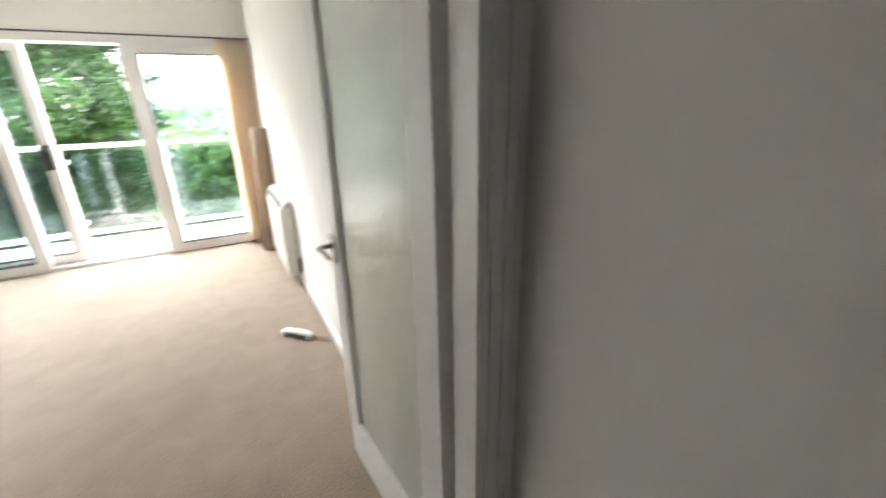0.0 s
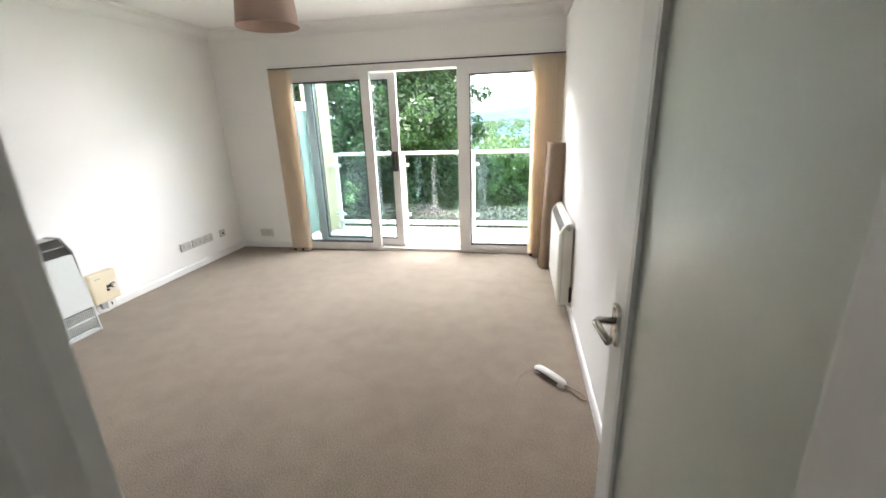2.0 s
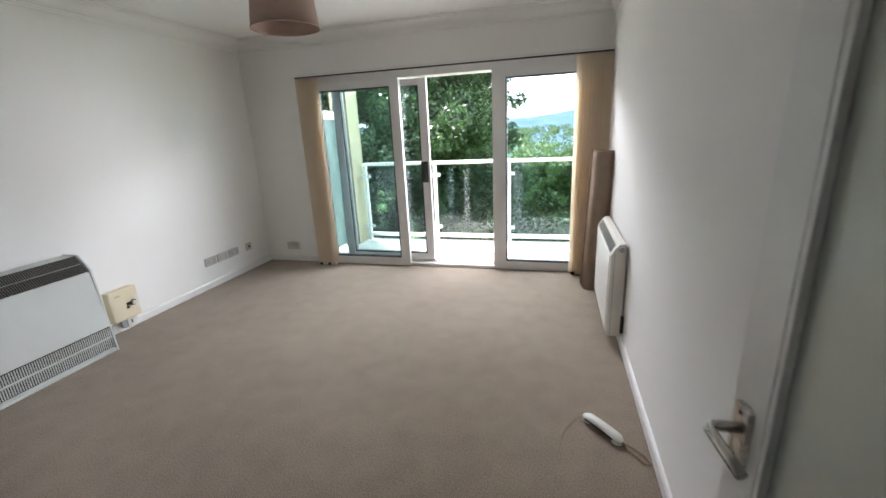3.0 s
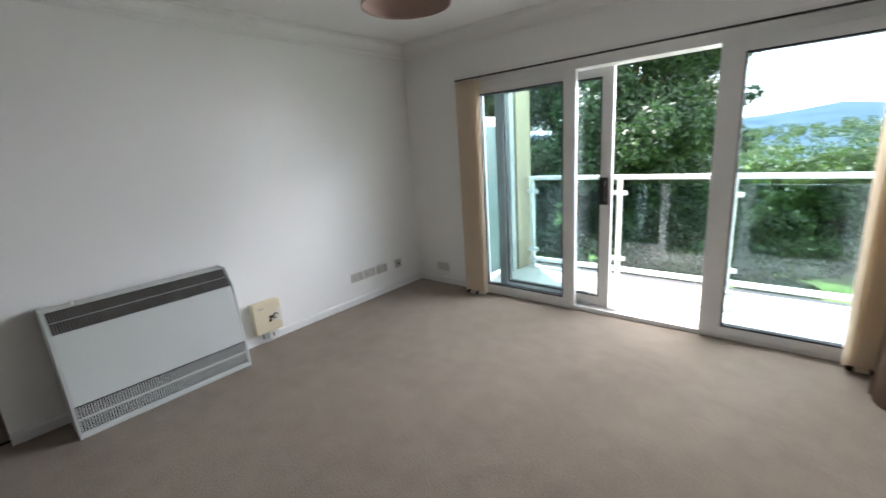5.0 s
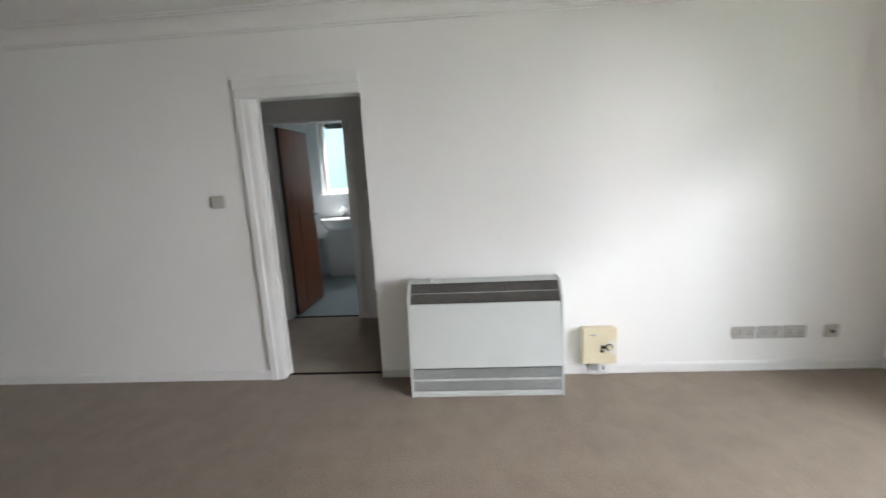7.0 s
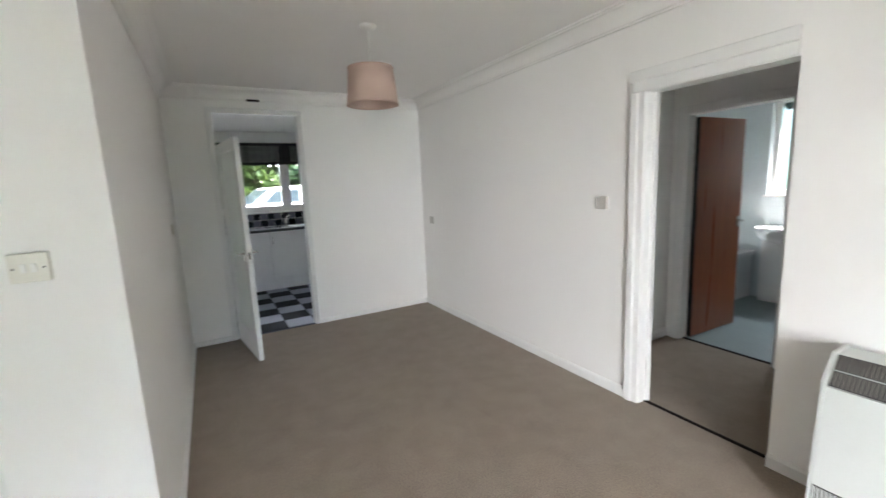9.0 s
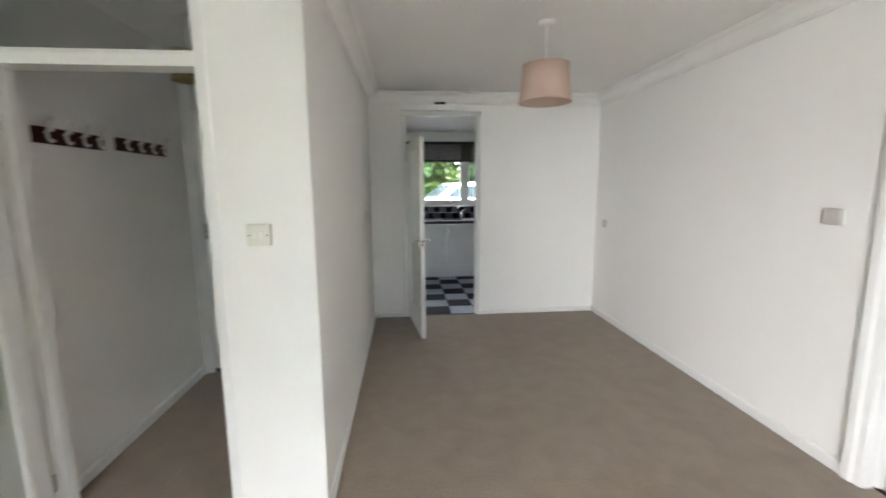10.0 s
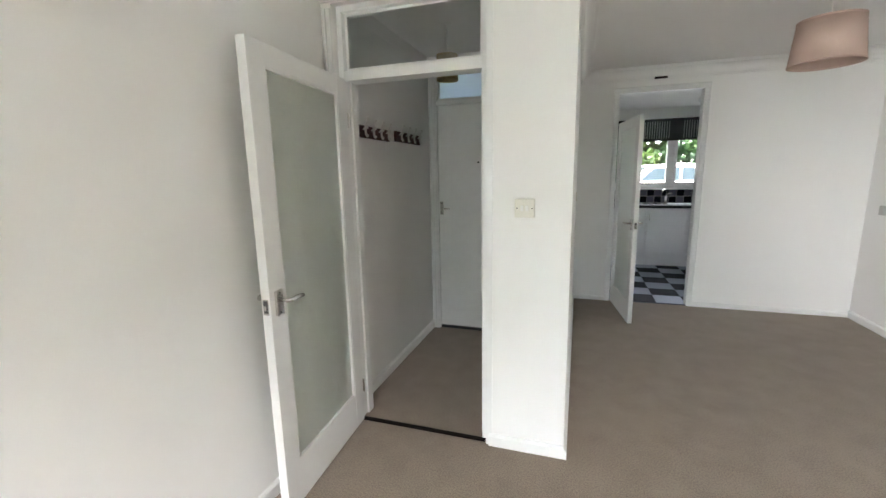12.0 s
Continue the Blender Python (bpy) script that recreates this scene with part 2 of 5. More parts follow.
M_TILEW = surface("pale_grey_vinyl_tile", (0.20, 0.22, 0.29), (0.27, 0.29, 0.36), 0.4, big=4, fine=60, bump=0.06, vary=0.08)
M_TILEG = surface("grey_glazed_tile", (0.10, 0.10, 0.13), (0.15, 0.15, 0.18), 0.15, big=4, fine=60, bump=0.04, vary=0.12)
M_WORKTOP = surface("black_laminate", (0.008, 0.008, 0.011), (0.02, 0.02, 0.025), 0.45, big=6, fine=200, bump=0.04, spec=0.2)
M_UNIT = surface("white_kitchen_laminate", (0.72, 0.72, 0.72), (0.77, 0.77, 0.77), 0.35, big=3, fine=60, bump=0.03)
M_STRIPE = surface("dark_blind_fabric", (0.012, 0.012, 0.014), (0.03, 0.03, 0.03), 0.9, big=5, fine=200, bump=0.2)
M_PALE = surface("pale_stripe_fabric", (0.42, 0.42, 0.40), (0.52, 0.52, 0.5), 0.9, big=5, fine=200, bump=0.2)
M_CERAMIC = surface("white_ceramic", (0.78, 0.79, 0.79), (0.82, 0.83, 0.83), 0.12, big=3, fine=40, bump=0.0)
M_WTILE = surface("pale_bathroom_tile", (0.60, 0.66, 0.68), (0.66, 0.72, 0.73), 0.2, big=3, fine=50, bump=0.03, vary=0.04)
M_AMBER = surface("amber_woven_shade", (0.30, 0.22, 0.09), (0.52, 0.42, 0.22), 0.5, big=25, fine=60, bump=0.5, mix=0.6)
let_through(M_AMBER, 0.4)
M_BARK = surface("bark", (0.07, 0.05, 0.035), (0.14, 0.10, 0.07), 0.95, big=3, fine=25, bump=0.8, dist=0.02, streak=(3, 3, 0.6))
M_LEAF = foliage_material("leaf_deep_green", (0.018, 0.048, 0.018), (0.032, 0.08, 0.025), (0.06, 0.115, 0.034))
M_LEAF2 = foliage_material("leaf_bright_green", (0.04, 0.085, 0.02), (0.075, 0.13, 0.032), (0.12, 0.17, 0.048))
# Far hills carry distance haze as blue mixed into the base colour.
M_FAR_HAZE = surface("far_hill_haze_blue", (0.03, 0.062, 0.10), (0.11, 0.155, 0.19), 1.0, big=0.006, fine=0.035, bump=0.0, spec=0.0)
M_GRASS = surface("meadow_grass", (0.09, 0.17, 0.035), (0.19, 0.28, 0.07), 0.95, big=0.12, fine=3.0, bump=0.5, dist=0.05, spec=0.1)
M_ASPH = surface("asphalt", (0.045, 0.045, 0.046), (0.075, 0.075, 0.075), 0.9, big=0.8, fine=70, bump=0.4, dist=0.005)
M_CARW = surface("white_car_paint", (0.70, 0.71, 0.72), (0.76, 0.77, 0.78), 0.15, big=2, fine=30, bump=0.0)
M_CARB = surface("silver_blue_car_paint", (0.32, 0.40, 0.50), (0.38, 0.46, 0.56), 0.2, metal=0.4, big=2, fine=30, bump=0.0)
M_CARGL = surface("dark_car_glass", (0.02, 0.03, 0.035), (0.04, 0.05, 0.055), 0.05, big=2, fine=30, bump=0.0)
M_TYRE = surface("tyre_rubber", (0.02, 0.02, 0.02), (0.035, 0.035, 0.035), 0.8, big=5, fine=60, bump=0.2)


# ---- mesh helpers ----
def obj_from(name, bm, mat, smooth=False):
    me = bpy.data.meshes.new(name)
    bm.to_mesh(me)
    bm.free()
    me.materials.append(mat)
    if smooth:
        for f in me.polygons:
            f.use_smooth = True
    return new(name, me)


def part(name, bm, mat, parent, label="", smooth=False):
    ob = obj_from(name, bm, mat, smooth)
    ob.parent = parent
    if label:
        tagged(ob, label)
    return ob


def thing(name, at, label, category, group="", kind=""):
    e = new(name)
    e.matrix_basis = at if isinstance(at, Matrix) else Matrix.Translation(at)
    e.empty_display_size = 0.05
    return tagged(e, label, category, group, kind)


def box(x0, x1, y0, y1, z0, z1, bev=0.0, bm=None):
    bm = bm or bmesh.new()
    r = bmesh.ops.create_cube(bm, size=1)
    for v in r["verts"]:
        v.co = Vector(((x0 + x1) / 2 + v.co.x * (x1 - x0), (y0 + y1) / 2 + v.co.y * (y1 - y0), (z0 + z1) / 2 + v.co.z * (z1 - z0)))
    if bev:
        es = list({e for v in r["verts"] for e in v.link_edges})
        bmesh.ops.bevel(bm, geom=es, offset=bev, segments=2, affect="EDGES", profile=0.7)
    return bm


def boxes(*bs, bev=0.0):
    bm = bmesh.new()
    for b in bs:
        box(*b, bev=bev, bm=bm)
    return bm


def cyl(p0, p1, r0, r1=None, seg=20, bm=None, caps=True):
    bm = bm or bmesh.new()
    p0, p1 = Vector(p0), Vector(p1)
    d = p1 - p0
    m = Matrix.Translation((p0 + p1) / 2) @ d.to_track_quat("Z", "Y").to_matrix().to_4x4()
    bmesh.ops.create_cone(bm, cap_ends=caps, segments=seg, radius1=r0, radius2=r0 if r1 is None else r1, depth=d.length, matrix=m)
    return bm


def tube(points, r, seg=10, bm=None):
    """A round bar along a line of points."""
    bm = bm or bmesh.new()
    pts = [Vector(p) for p in points]
    rings = []
    for i, p in enumerate(pts):
        d = (pts[min(i + 1, len(pts) - 1)] - pts[max(i - 1, 0)]).normalized()
        u = d.cross(Vector((0.13, 0.31, 0.94))).normalized()
        w = d.cross(u)
        rings.append([bm.verts.new(p + (u * math.cos(a) + w * math.sin(a)) * r) for a in (2 * math.pi * k / seg for k in range(seg))])
    for a, b in zip(rings, rings[1:]):
        for k in range(seg):
            bm.faces.new((a[k], a[(k + 1) % seg], b[(k + 1) % seg], b[k]))
    bm.faces.new(rings[0][::-1])
    bm.faces.new(rings[-1])
    return bm


def lathe(profile, seg=40, at=(0, 0, 0), closed=False):
    bm = bmesh.new()
    rings = [[bm.verts.new((at[0] + r * math.cos(a), at[1] + r * math.sin(a), at[2] + z)) for a in (2 * math.pi * k / seg for k in range(seg))] for r, z in profile]
    pairs = list(zip(rings, rings[1:])) + ([(rings[-1], rings[0])] if closed else [])
    for a, b in pairs:
        for k in range(seg):
            bm.faces.new((a[k], a[(k + 1) % seg], b[(k + 1) % seg], b[k]))
    bmesh.ops.recalc_face_normals(bm, faces=bm.faces)
    return bm


def prism(profile, axis, a, b):
    """A closed 2D profile pushed from a to b along an axis ('x': profile is y, z; 'y': x, z; 'z': x, y)."""
    bm = bmesh.new()

    def at(u, v, w):
        return {"x": (w, u, v), "y": (u, w, v), "z": (u, v, w)}[axis]
    r0, r1 = [[bm.verts.new(at(u, v, w)) for u, v in profile] for w in (a, b)]
    k = len(profile)
    for i in range(k):
        bm.faces.new((r0[i], r0[(i + 1) % k], r1[(i + 1) % k], r1[i]))
    bm.faces.new(r0[::-1])
    bm.faces.new(r1)
    bmesh.ops.recalc_face_normals(bm, faces=bm.faces)
    return bm


def wall(name, axis, lo, hi, a, b, z0, z1, openings, mat, label):
    """A wall across lo..hi, that runs from a to b along the other axis ('x' or 'y'), with openings (a, b, z0, z1) through it."""
    bm = bmesh.new()
    us = sorted({a, b, *[o[0] for o in openings], *[o[1] for o in openings]})
    for u0, u1 in zip(us, us[1:]):
        z = z0
        for o in sorted([o for o in openings if o[0] <= u0 and o[1] >= u1], key=lambda o: o[2]):
            if o[2] > z:
                box(*((u0, u1, lo, hi) if axis == "x" else (lo, hi, u0, u1)), z, o[2], bm=bm)
            z = o[3]
        if z < z1:
            box(*((u0, u1, lo, hi) if axis == "x" else (lo, hi, u0, u1)), z, z1, bm=bm)
    return tagged(obj_from(name, bm, mat), label, "wall", kind="structure")


def slab(name, x0, x1, y0, y1, z0, z1, mat, label, category):
    return tagged(obj_from(name, box(x0, x1, y0, y1, z0, z1), mat), label, category, kind="structure")


def loop_trim(name, poly, profile, mat, label):
    """A moulding that follows a closed outline with mitred corners; profile: (distance from the wall, height)."""
    bm = bmesh.new()
    k = len(poly)
    rings = []
    for i in range(k):
        p, q, r = [Vector(poly[(i + j) % k]) for j in (-1, 0, 1)]
        d0, d1 = (q - p).normalized(), (r - q).normalized()
        n0, n1 = Vector((-d0.y, d0.x)), Vector((-d1.y, d1.x))
        rings.append([bm.verts.new((q.x + (n0.x + n1.x) * u, q.y + (n0.y + n1.y) * u, z)) for u, z in profile])
    for i in range(k):
        a, b = rings[i], rings[(i + 1) % k]
        for j in range(len(profile)):
            bm.faces.new((a[j], a[(j + 1) % len(profile)], b[(j + 1) % len(profile)], b[j]))
    bmesh.ops.recalc_face_normals(bm, faces=bm.faces)
    return tagged(obj_from(name, bm, mat), label, "coving", kind="structure")


# ---- structure ----
W, N, E, S, CEIL = -3.468, 4.872, 0.458, -2.403, 2.52
PX, HD = -0.833, 0.552            # dining face of the partition, room face of the hall doorway
wall("wall_north", "x", N, 5.10, W - 0.12, E + 0.12, -0.3, CEIL + 0.1, [(-2.634, 0.386, -0.02, 2.066)], M_WALL, "white painted plaster wall round the patio window")
wall("wall_west", "y", W - 0.12, W, S - 0.12, N, -0.1, CEIL + 0.1, [(0.645, 1.395, -0.02, 2.02)], M_WALL, "white painted plaster wall with a doorway to the lobby")
wall("wall_south", "x", S - 0.12, S, W, PX, -0.1, CEIL + 0.1, [(-2.045, -1.225, -0.02, 2.305)], M_WALL, "white painted plaster wall with the kitchen doorway")
wall("wall_partition", "y", PX, -0.52, -5.3, 0.41, -0.1, CEIL + 0.1, [], M_WALL, "white painted partition between dining end and hall")
wall("wall_hall_doorway", "x", 0.41, HD, PX, E, -0.1, CEIL + 0.1, [(-0.43, 0.40, -0.02, 2.36)], M_WALL, "white painted wall end round the hall doorway")
wall("wall_east", "y", E, E + 0.12, -1.3, N, -0.1, CEIL + 0.1, [], M_WALL, "long white painted plaster wall")
wall("wall_front_door", "x", -1.22, -1.07, -0.52, E, -0.1, CEIL + 0.1, [(-0.42, 0.41, -0.02, 2.42)], M_WALL, "white wall round the front door")
slab("floor", W - 0.12, E, S, N, -0.12, 0.0, M_CARPET, "beige short pile carpet with faint brush marks", "carpet")
slab("floor_hall", -0.52, E, -1.07, 0.41, -0.119, -0.001, M_CARPET, "beige short pile carpet in the hall", "carpet")
slab("ceiling", W, E, S, N, CEIL, CEIL + 0.1, M_CEIL, "plain off-white painted ceiling", "ceiling")
slab("ceiling_hall", -0.52, E, -1.07, 0.41, CEIL - 0.02, CEIL + 0.1, M_CEIL, "plain white painted hall ceiling", "ceiling")
outline = [(W, N), (W, S), (PX, S), (PX, HD), (E, HD), (E, N)]
CB, CP = CEIL - 0.115, 0.125       # foot of the coving and how far it stands out
cov = [(0.0, CB), (0.014, CB), (0.016, CB + 0.012), (0.024, CB + 0.014)]
cov += [(0.024 + 0.082 * (1 - math.cos(a)), CB + 0.014 + 0.08 * math.sin(a)) for a in (radians(15 * k) for k in range(1, 7))]
cov += [(0.108, CB + 0.102), (CP, CB + 0.104), (CP, CEIL + 0.002), (0.0, CEIL + 0.002)]
loop_trim("coving", outline, cov, M_CEIL, "white plaster coving round the ceiling")


def skirting(axis, face, a, b, out, h=0.07):
    """A skirting board along a wall face; out: the way it stands out."""
    t = 0.016
    prof = [(face, 0.0), (face + out * t, 0.0), (face + out * t, h - 0.014), (face + out * t * 0.55, h - 0.003), (face + out * 0.003, h), (face, h)]
    ob = obj_from("baseboard", prism(prof, "x" if axis == "x" else "y", a, b), M_GLOSS)
    return tagged(ob, "white gloss painted skirting board", "baseboard", kind="structure")


skirting("y", W, 1.395, N, 1)
skirting("y", W, S, 0.57, 1)
skirting("x", N, W + 0.017, -2.634, -1)
skirting("x", S, -3.463, -2.06, 1, 0.05)
skirting("x", S, -1.2, PX - 0.017, 1, 0.05)
skirting("y", PX, S, HD + 0.016, -1, 0.055)
skirting("x", HD, PX, -0.437, 1)
skirting("y", E, 0.56, N, -1)
skirting("y", E, -1.06, 0.35, -1)
skirting("y", -0.52, -1.06, 0.35, 1)


# ---- patio window ----
def frame_bars(x0, x1, z0, z1, y0, y1, l, r, b, t, bev=0.006):
    """Four bars round a pane, in one mesh, with set widths."""
    return boxes((x0, x0 + l, y0, y1, z0, z1), (x1 - r, x1, y0, y1, z0, z1), (x0 + l, x1 - r, y0 + 0.002, y1 - 0.002, z0, z0 + b), (x0 + l, x1 - r, y0 + 0.002, y1 - 0.002, z1 - t, z1), bev=bev)


def pane(x0, x1, y, z0, z1, parent, mat=None, thick=0.006):
    ob = part("pane", box(x0, x1, y - thick / 2, y + thick / 2, z0, z1), mat or M_GLASS, parent)
    ob.visible_shadow = False
    return ob


win = thing("window_1", (-1.1, 4.9, 0), "white patio window with two fixed panes and a half-open sliding leaf", "window", kind="structure")
win.matrix_basis = Matrix.Translation((-0.014, -0.012, 0)) @ Matrix.Diagonal((1, 1, 0.99, 1))
part("window_frame", frame_bars(-2.62, 0.40, -0.01, 2.085, 4.845, 5.03, 0.05, 0.05, 0.045, 0.055), M_UPVC, win)
part("track", boxes((-2.56, 0.34, 4.89, 4.90, 0.036, 0.05), (-2.56, 0.34, 4.955, 4.965, 0.036, 0.05)), M_CHROME, win, "aluminium sliding track")
fa = part("fixed_sash", frame_bars(-2.57, -1.565, 0.035, 2.03, 4.835, 4.885, 0.08, 0.105, 0.065, 0.077), M_UPVC, win)
part("gasket", frame_bars(-2.492, -1.668, 0.098, 1.955, 4.832, 4.888, 0.011, 0.011, 0.013, 0.011, 0), M_GASKET, fa)
pane(-2.49, -1.67, 4.86, 0.1, 1.953, fa, M_PANE)
leaf = part("sliding_leaf", frame_bars(-2.36, -1.295, 0.05, 2.02, 4.915, 4.96, 0.085, 0.09, 0.085, 0.07), M_UPVC, win)
part("gasket", frame_bars(-2.278, -1.383, 0.133, 1.952, 4.912, 4.963, 0.012, 0.010, 0.013, 0.010, 0), M_GASKET, leaf)
pane(-2.275, -1.385, 4.937, 0.135, 1.95, leaf, M_PANE)
# Grey strip laid over the white stile to paint its shade behind glass.
part("stile_shade", box(-2.362, -2.283, 4.9, 4.914, 0.05, 2.02, 0.003), M_GRILLE2, leaf, "grey strip that darkens the shaded stile behind the pane")
lh = part("leaf_handle", boxes((-1.383, -1.317, 4.896, 4.915, 0.95, 1.175), bev=0.006), M_DARK, leaf, "black pull handle")
part("grip", tube([(-1.335, 4.9, 0.985), (-1.335, 4.872, 1.0), (-1.335, 4.866, 1.065), (-1.335, 4.872, 1.13), (-1.335, 4.9, 1.145)], 0.008), M_DARK, lh, smooth=True)
fc = part("fixed_sash", frame_bars(-0.61, 0.35, 0.035, 2.03, 4.835, 4.885, 0.135, 0.09, 0.065, 0.077), M_UPVC, win)
part("gasket", frame_bars(-0.477, 0.262, 0.098, 1.955, 4.832, 4.888, 0.011, 0.011, 0.013, 0.011, 0), M_GASKET, fc)
pane(-0.475, 0.26, 4.86, 0.1, 1.953, fc, M_PANE)


def vertical_blind(x0, x1, y, count, label):
    """Vanes drawn together at one end of the rail, hanging to just above the carpet."""
    t = thing("vertical_blind", ((x0 + x1) / 2, y, 0), label, "blind", "blinds at the patio window")
    for i in range(count):
        x = (i + 0.5) / count * (x1 - x0) - (x1 - x0) / 2
        lean = radians(16 + random.uniform(-4, 4))
        bm = bmesh.new()
        half = 0.044
        prev = None
        for k in range(5):
            u = -half + 2 * half * k / 4
            bow = 0.006 * (1 - (u / half) ** 2)
            px, py = x + u * math.cos(lean) - bow * math.sin(lean), u * math.sin(lean) + bow * math.cos(lean)
            cur = (bm.verts.new((px, py, 0.03)), bm.verts.new((px, py, 2.062)))
            if prev:
                bm.faces.new((prev[0], cur[0], cur[1], prev[1]))
            prev = cur
        vane = part("vane", bm, M_BLIND, t)
        md = vane.modifiers.new("thickness", "SOLIDIFY")
        md.thickness = 0.0012
        part("weight", box(x - 0.018, x + 0.018, -0.03, 0.03, 0.014, 0.036, 0.003), M_STRIP if i % 3 == 0 else M_BLIND, vane)
    return t


vertical_blind(-2.67, -2.465, 4.735, 6, "cream fabric vertical blind drawn back against the wall")
vertical_blind(0.17, 0.44, 4.735, 8, "cream fabric vertical blind drawn back into the corner")
rail = thing("blind_rail", (0, 0, 0), "slim white aluminium headrail of the vertical blinds", "blind rail")
part("channel", boxes((-2.685, 0.456, 4.71, 4.76, 2.076, 2.104), bev=0.004), M_UPVC, rail)
# Slot oversized so its black draws the shadow line under the rail.
part("slot", box(-2.685, 0.454, 4.704, 4.73, 2.066, 2.077), M_DARK, rail, "dark underside slot enlarged to paint the shadow below the rail")
for x in (-2.3, -1.2, -0.1):
    part("bracket", box(x - 0.015, x + 0.015, 4.755, N, 2.10, 2.108), M_UPVC, rail)


# ---- doors ----
def door_frame(name, x0, x1, y0, y1, top, bar, label, mat=None):
    """Jambs, head and transom bar of a doorway in a wall that runs along x; a pane above the bar."""
    t = thing(name, (0, 0, 0), label, "door frame", kind="structure")
    part("jamb", box(x0 - 0.03, x0, y0, y1, 0, top, 0.003), M_GLOSS, t)
    part("jamb", box(x1, x1 + 0.03, y0, y1, 0, top, 0.003), M_GLOSS, t)
    part("head", box(x0 - 0.03, x1 + 0.03, y0 + 0.002, y1 - 0.002, top, top + 0.03, 0.003), M_GLOSS, t)
    mid = (y0 + y1) / 2
    if bar:
        obscured = name.endswith("front")
        part("transom_bar", boxes((x0, x1, y0 + 0.004, y1 - 0.004, bar[0], bar[1]), (x0, x1, y0 + 0.02, y1 - 0.03, bar[1], bar[1] + 0.012), bev=0.004), M_GLOSS, t)
        pane(x0, x1, mid, bar[1], top, t, M_FROSTB if obscured else M_GLASS)
        for z in (bar[1] + 0.006, top - 0.014):
            part("glazing_bead", box(x0, x1, mid + 0.004, mid + 0.02, z, z + 0.014, 0.003), M_GLOSS, t)
        for x in (x0, x1 - 0.014):
            part("glazing_bead", box(x, x + 0.014, mid + 0.004, mid + 0.02, bar[1] + 0.02, top - 0.014, 0.003), M_GLOSS, t)
    return t


def moulding(name, parent, axis, a, b, f, out, u0, u1):
    """A stepped architrave strip: along axis a..b, on face f of the wall, across from u0 (opening) to u1 (outer)."""
    w = u1 - u0
    prof = [(0, 0), (0, 0.018), (0.08, 0.020), (0.13, 0.012), (0.28, 0.017), (0.38, 0.018), (0.41, 0.007), (0.48, 0.007), (0.5, 0.020), (0.68, 0.022), (0.71, 0.009), (0.77, 0.009), (0.8, 0.016), (1, 0.005), (1, 0)]
    pts = [(u0 + w * u, f + out * d) for u, d in prof]
    if axis == "z":
        return part(name, prism(pts, "z", a, b), M_GLOSS, parent)
    return part(name, prism([(d, u) for u, d in pts], "x", a, b), M_GLOSS, parent)


hf = door_frame("door_frame_hall", -0.39, 0.365, 0.40, 0.513, 2.33, (1.985, 2.035), "white gloss doorway frame with a glazed transom")
moulding("architrave", hf, "z", 0, 2.335, HD, 1, 0.40, 0.452)
moulding("architrave", hf, "x", -0.43, 0.452, HD, 1, 2.365, 2.425)
moulding("architrave", hf, "z", 0, 2.335, 0.41, -1, 0.377, 0.435)
moulding("architrave", hf, "z", 0, 2.335, 0.41, -1, -0.402, -0.47)
moulding("architrave", hf, "x", -0.47, 0.445, 0.41, -1, 2.342, 2.41)
for x0, x1 in ((-0.39, -0.377), (0.352, 0.365)):
    part("door_stop", box(x0, x1, 0.402, 0.462, 0, 1.985, 0.003), M_GLOSS, hf)
part("face_strip", box(-0.455, -0.42, 0.5135, HD + 0.004, 0, 2.335, 0.003), M_GLOSS, hf)
part("strike_plate", boxes((-0.3905, -0.387, 0.476, 0.504, 0.97, 1.04), bev=0.001), M_GLOSS, hf, "painted-over strike plate")
part("latch_hole", box(-0.389, -0.3855, 0.482, 0.498, 0.985, 1.022), M_DARK, hf, "dark latch hole")


def lever(parent, x, z, side, reach):
    """A short plate with a lever handle on one face of a door that lies along local x; side: the face's y; reach: the way the lever points."""
    s = 1 if side > 0 else -1
    pl = part("handle_plate", box(x - 0.021, x + 0.021, min(side, side + s * 0.011), max(side, side + s * 0.011), z - 0.052, z + 0.052, 0.002), M_CHROME, parent, "chrome backplate")
    part("lever", tube([(x, side + s * 0.006, z + 0.012), (x, side + s * 0.05, z + 0.012), (x + reach * 0.012, side + s * 0.058, z + 0.012), (x + reach * 0.06, side + s * 0.056, z + 0.012), (x + reach * 0.1, side + s * 0.05, z + 0.006)], 0.0095), M_CHROME, pl, "chrome lever handle", True)
    for dz in (-0.042, 0.042):
        part("screw", cyl((x, side + s * 0.010, z + dz), (x, side + s * 0.0128, z + dz), 0.004, seg=10), M_DARK, pl)


